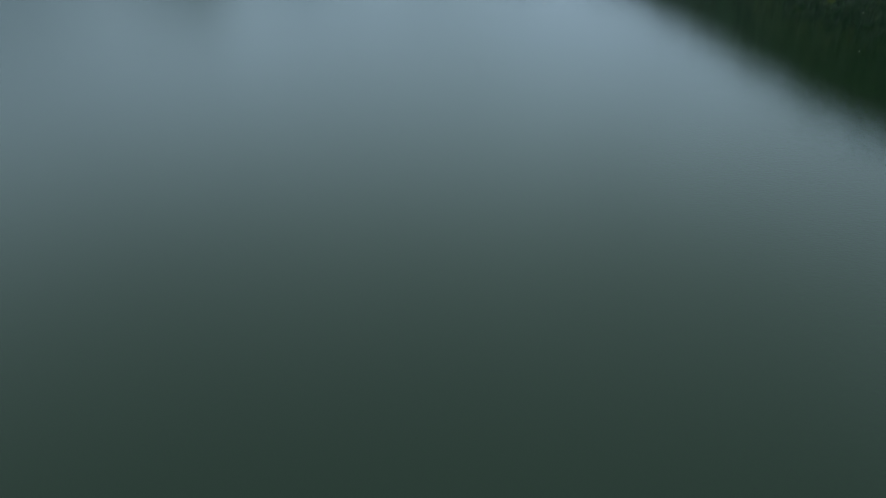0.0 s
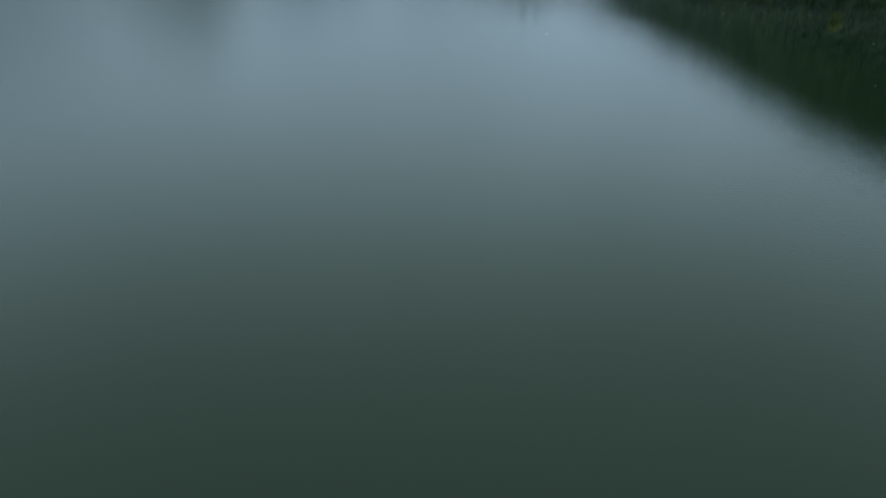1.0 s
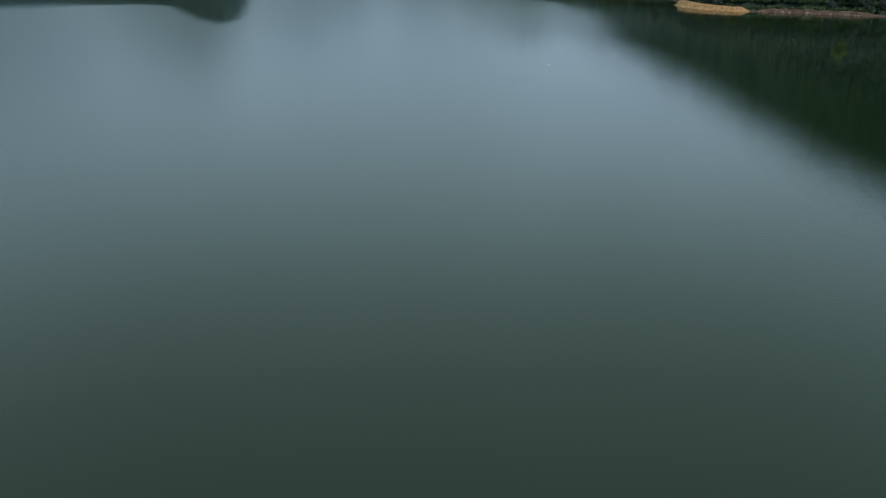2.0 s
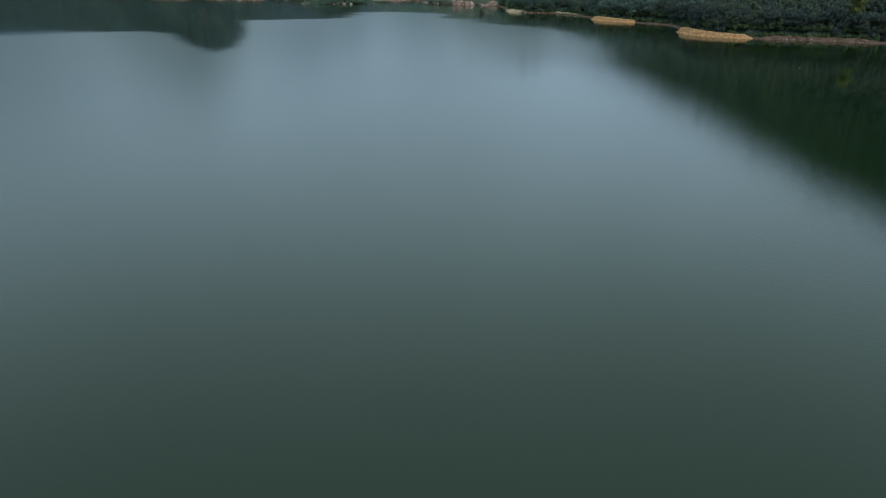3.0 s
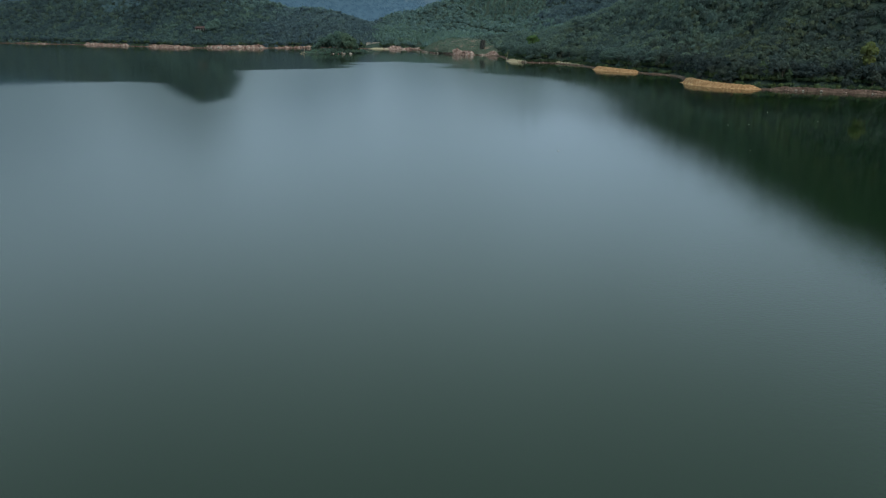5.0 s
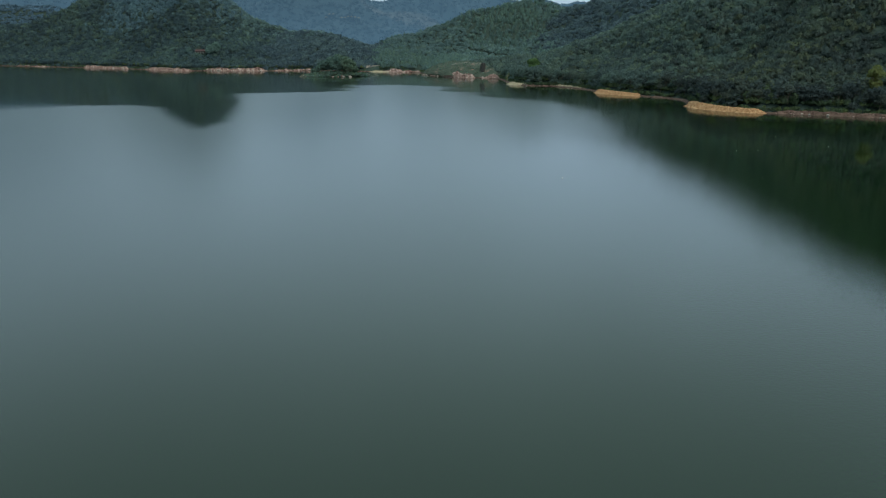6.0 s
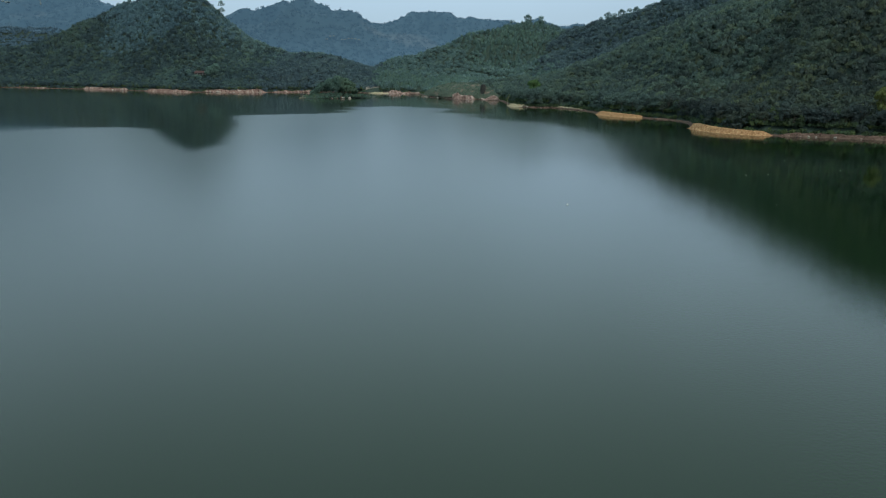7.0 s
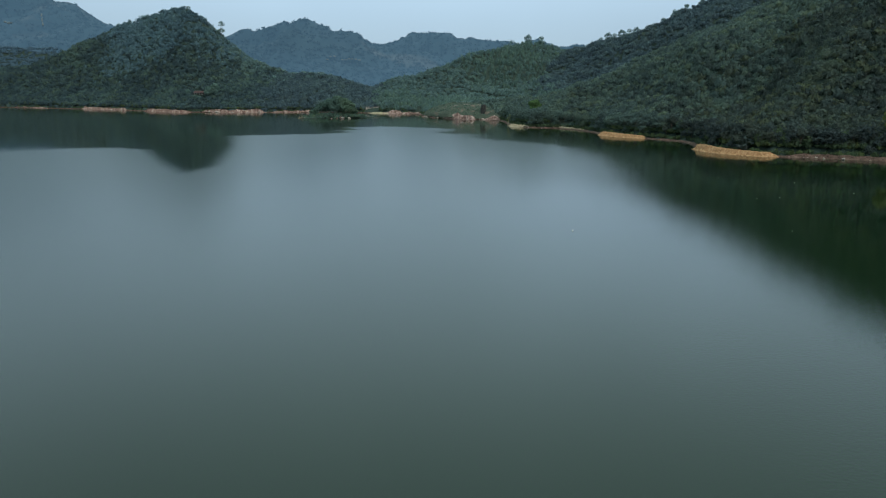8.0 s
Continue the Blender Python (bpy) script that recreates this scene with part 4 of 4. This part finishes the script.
# ---------------------------------------------------------------- buildings
def house(x, y, turn):
    root = new("house")
    z = on_ground(x, y)
    bm = bmesh.new()
    box(bm, -8.9, 8.9, -3.5, 4.5, -3.5, 0.3)
    part("terrace", bm, ground_mat, root, "dark earth terrace")
    bm = bmesh.new()
    box(bm, -8.5, 8.5, -0.5, 4, 0.3, 3.4)
    part("wall", bm, dark_wall, root, "brown wall with veranda shade in its colour")
    for k in range(6):
        bm = bmesh.new()
        box(bm, -8.3 + k * 3.32 - 0.3, -8.3 + k * 3.32 + 0.3, -3.2, -2.6, 0.3, 2.9)
        part("column", bm, white_paint, root, "white column" if k == 0 else "")
    bm = bmesh.new()
    vs = [bm.verts.new(c) for c in ((-9.5, -4, 2.9), (9.5, -4, 2.9), (9.5, 5, 2.9), (-9.5, 5, 2.9), (-8.2, 0.5, 5.6), (8.2, 0.5, 5.6),
                                    (-9.5, -4, 3.15), (9.5, -4, 3.15), (9.5, 5, 3.15), (-9.5, 5, 3.15))]
    for f in ((3, 2, 1, 0), (0, 1, 7, 6), (1, 2, 8, 7), (2, 3, 9, 8), (3, 0, 6, 9), (6, 7, 5, 4), (8, 9, 4, 5), (7, 8, 5), (9, 6, 4)):
        bm.faces.new([vs[i] for i in f])
    part("roof", bm, roof_tile, root)
    root.matrix_basis = pose(x, y, z + 1.5, 0, 0, turn)
    tagged(root, "low house with white veranda columns and red roof among trees", "house")


HOUSE = (-333, 1113)
house(*HOUSE, 14)
pale = make_tree("tree", 530, 9, 8, "pale green tree beside the low house", leaf_valley, False, 120)
for k, (x, y, s) in enumerate(((-321, 1109, 1.5), (-314, 1116, 1.6), (-348, 1106, 0.9))):
    m = pose(x, y, on_ground(x, y) + 0.5, 0, 0, 31 * x)
    t = copy_thing(pale, m) if k else pale
    t.matrix_basis = m @ Matrix.Diagonal((s, s, s * 1.15, 1))
    tagged(t, group="trees by the house")


def retaining_wall(x, y, turn):
    root = new("retaining_wall")
    bm = bmesh.new()
    box(bm, -9, 9, 0, 2.2, -7, 1.8)
    bmesh.ops.bevel(bm, geom=bm.edges[:], offset=0.15, segments=1, affect="EDGES")
    part("wall", bm, concrete, root)
    bm = bmesh.new()
    box(bm, -9.4, 9.4, -0.35, 2.5, 1.8, 2.4)
    part("coping", bm, pale_rock, root, "pale coping slab")
    for k in range(4):
        bm = bmesh.new()
        for v in box(bm, -7.6 + k * 5, -6.9 + k * 5, -1.2, 0, -7, 1.2):
            if v.co.z > 0 and v.co.y < -0.5:
                v.co.y = -0.2
        part("buttress", bm, concrete, root)
    root.matrix_basis = pose(x, y, 5.6, 0, 0, turn)
    tagged(root, "pale concrete retaining wall beside the beach", "wall")


retaining_wall(-95, 1093, 4)


def dead_tree(x, y):
    root = new("dead_tree")
    r = random.Random(9)
    bm = bmesh.new()
    tube(bm, (0, 0, -1), (0.4, 0, 5.5), 0.28, 0.16)
    tube(bm, (0.4, 0, 5.5), (0.9, 0.2, 9), 0.16, 0.05)
    part("trunk", bm, pale_bark, root)
    for k in range(7):
        a, z = k * 2.1, 2.8 + k * 0.75
        bm = bmesh.new()
        tube(bm, (0.3, 0, z), (0.3 + 1.9 * math.cos(a), 1.9 * math.sin(a), z + 1.5), 0.09, 0.03, 5)
        part("branch", bm, pale_bark, root)
    crown = new("leaves", leaf_mesh(77, [(0.7, 0, 6.5, 1.7), (-0.5, 0, 4.5, 1.4), (1.0, 0, 8.6, 1.2), (0.4, 0.5, 2.8, 1.1)], 60, 0.34))
    crown.data.materials[0] = leaf_yellow
    crown.parent = root
    root.matrix_basis = pose(x, y, 0.8, 0, 6, 20)
    tagged(root, "thin yellowing half-dead tree at the waterline", "tree")


dead_tree(62, 779)


bright = make_tree("tree", 520, 12, 13, "bright green rounded tree behind the clay spit", leaf_bright, False, 190)
bright.matrix_basis = pose(87.5, 777, on_ground(87.5, 777) - 0.3, 0, 0, 70)
tagged(bright, "bright green rounded tree behind the clay spit", group="trees along the shore")


# ---------------------------------------------------------------- floats
def buoy(x, y, s, dark=False):
    root = new("buoy")
    bm = bmesh.new()
    bmesh.ops.create_uvsphere(bm, u_segments=16, v_segments=10, radius=0.34)
    for v in bm.verts:
        v.co.z = v.co.z * 0.85 + 0.14
    part("float", bm, foam, root, "", True)
    bm = bmesh.new()
    bmesh.ops.create_cone(bm, cap_ends=True, segments=16, radius1=0.42, radius2=0.36, depth=0.16)
    part("collar", bm, dark_float if dark else rope_mat, root, "dark rubber collar" if dark else "wet rope collar")
    bm = bmesh.new()
    tube(bm, (0, 0, 0.38), (0, 0, 0.62), 0.05, 0.04)
    part("eye", bm, rope_mat, root)
    root.matrix_basis = pose(x, y, 0.02, r.uniform(-8, 8), r.uniform(-8, 8), 0) @ Matrix.Diagonal((s * 0.33, s * 0.33, s * 0.33, 1))
    tagged(root, "white foam float with a dark collar drifting on open water" if dark else "small white net float on the dark calm water", "buoy", "floats on the water")


for x, y, s in ((112.9, 373.6, 1.1), (136.2, 357.3, 1.2), (104.3, 315.2, 1.0), (112.7, 317.3, 1.0), (143.1, 328.3, 1.2), (90, 427, 1.1), (90, 259, 0.6), (51, 625, 1.3), (132.2, 240.3, 1.0), (99.8, 179, 0.8)):
    buoy(x, y, s)
buoy(34.1, 257.0, 1.5, True)


# ---------------------------------------------------------------- far details
def rock_face(x, y, z, sx, sz, k, label):
    ob = new("rock_face", rock_far[k % 2])
    ob.matrix_basis = pose(x, y, z, 0, 0, 30 * k) @ Matrix.Diagonal((sx, sx * 0.8, sz, 1))
    tagged(ob, label, "rock face", "bare rock on the far mountain")


rock_far = [rock_mesh(8, haze_dulled), rock_mesh(9, haze_dulled)]
for k, (x, y, z, sx, sz) in enumerate([(-1572, 2857, 250, 9, 7), (-1590, 2862, 254, 6, 5), (-1472, 2892, 280, 3.0, 12), (-1455, 2860, 262, 3.5, 12), (-1440, 2832, 245, 3.5, 11)]):
    rock_face(x, y, z, sx, sz, k, "bare pale rock face among the woods of the far mountain" if k < 2 else "thin pale streak of bare rock on the far mountain")


def greenhouse(x, y, turn):
    root = new("greenhouse")
    bm = bmesh.new()
    n, w, l = 9, 3.0, 6.0
    rings = []
    for yy in (-l, l):
        rings.append([bm.verts.new((w * math.cos(math.pi * k / (n - 1)), yy, 3.4 * math.sin(math.pi * k / (n - 1)))) for k in range(n)])
    for k in range(n - 1):
        bm.faces.new((rings[0][k], rings[0][k + 1], rings[1][k + 1], rings[1][k]))
    bm.faces.new(rings[0])
    bm.faces.new(rings[1][::-1])
    part("cover", bm, haze_dulled, root, "pale cover dulled by painted haze")
    bm = bmesh.new()
    box(bm, -3.3, 3.3, -6.3, 6.3, -9, 0.1)
    part("base", bm, leaf_distant_glow, root)
    root.matrix_basis = pose(x, y, on_ground(x, y) + 7.5, 0, 0, turn)
    tagged(root, "pale arched greenhouse on a far hillside terrace", "greenhouse", "greenhouses on the far hillside")


def contour(x, z):
    """The first place up the far slope where the ground reaches that height."""
    yy = np.arange(2150.0, 2600.0, 2.0)
    return float(yy[np.argmax(lie(np.full(yy.shape, float(x)), yy) > z)])


for k in range(6):
    greenhouse(-285 + k * 9.5, contour(-285 + k * 9.5, 98 - 0.5 * k), 4 * k)
for k in range(3):
    greenhouse(-338 + k * 12, contour(-338 + k * 12, 106), 3 * k)


# ragged upright form, nearly black all over
def dark_pillar(x, y):
    bm = bmesh.new()
    bmesh.ops.create_icosphere(bm, subdivisions=3, radius=1.0)
    for v in bm.verts:
        n = noise.noise(v.co * 1.3 + Vector((3, 8, 1))) * 0.55 + noise.noise(v.co * 4.1) * 0.25
        blocky = 1.0 / max(abs(v.co.x), abs(v.co.y), abs(v.co.z)) ** 0.7
        v.co = Vector((v.co.x * 2.7 * (1 + n) + 0.8 * v.co.z, v.co.y * 3.0 * (1 + n), v.co.z * 9.0 * (1 + 0.3 * n))) * blocky
    ob = link_bm("dark_pillar", bm, dark_rock)
    ob.matrix_basis = pose(x, y, 7.5)
    tagged(ob, "dark upright shape beside the grassy knoll", "rock")


dark_pillar(45.5, 908)


def driftwood(x, y):
    """A pale stranded tangle of roots and branches."""
    root = new("driftwood")
    r = random.Random(33)
    bm = bmesh.new()
    tube(bm, (-3.5, 0, 0.2), (3.0, 0.4, 1.0), 0.3, 0.16)
    part("trunk", bm, pale_bark, root)
    for k in range(9):
        f = r.uniform(-3.0, 2.8)
        bm = bmesh.new()
        tip = (f + r.uniform(-1.6, 1.6), r.uniform(-1.2, 1.2), r.uniform(2.2, 5.0))
        tube(bm, (f, 0.1, 0.5), tip, 0.15, 0.05, 5)
        part("branch", bm, pale_bark, root)
    root.matrix_basis = pose(x, y, 0.0, 0, 0, 15)
    tagged(root, "pale stranded driftwood tangle beside the islet", "driftwood")


driftwood(-156, 905)
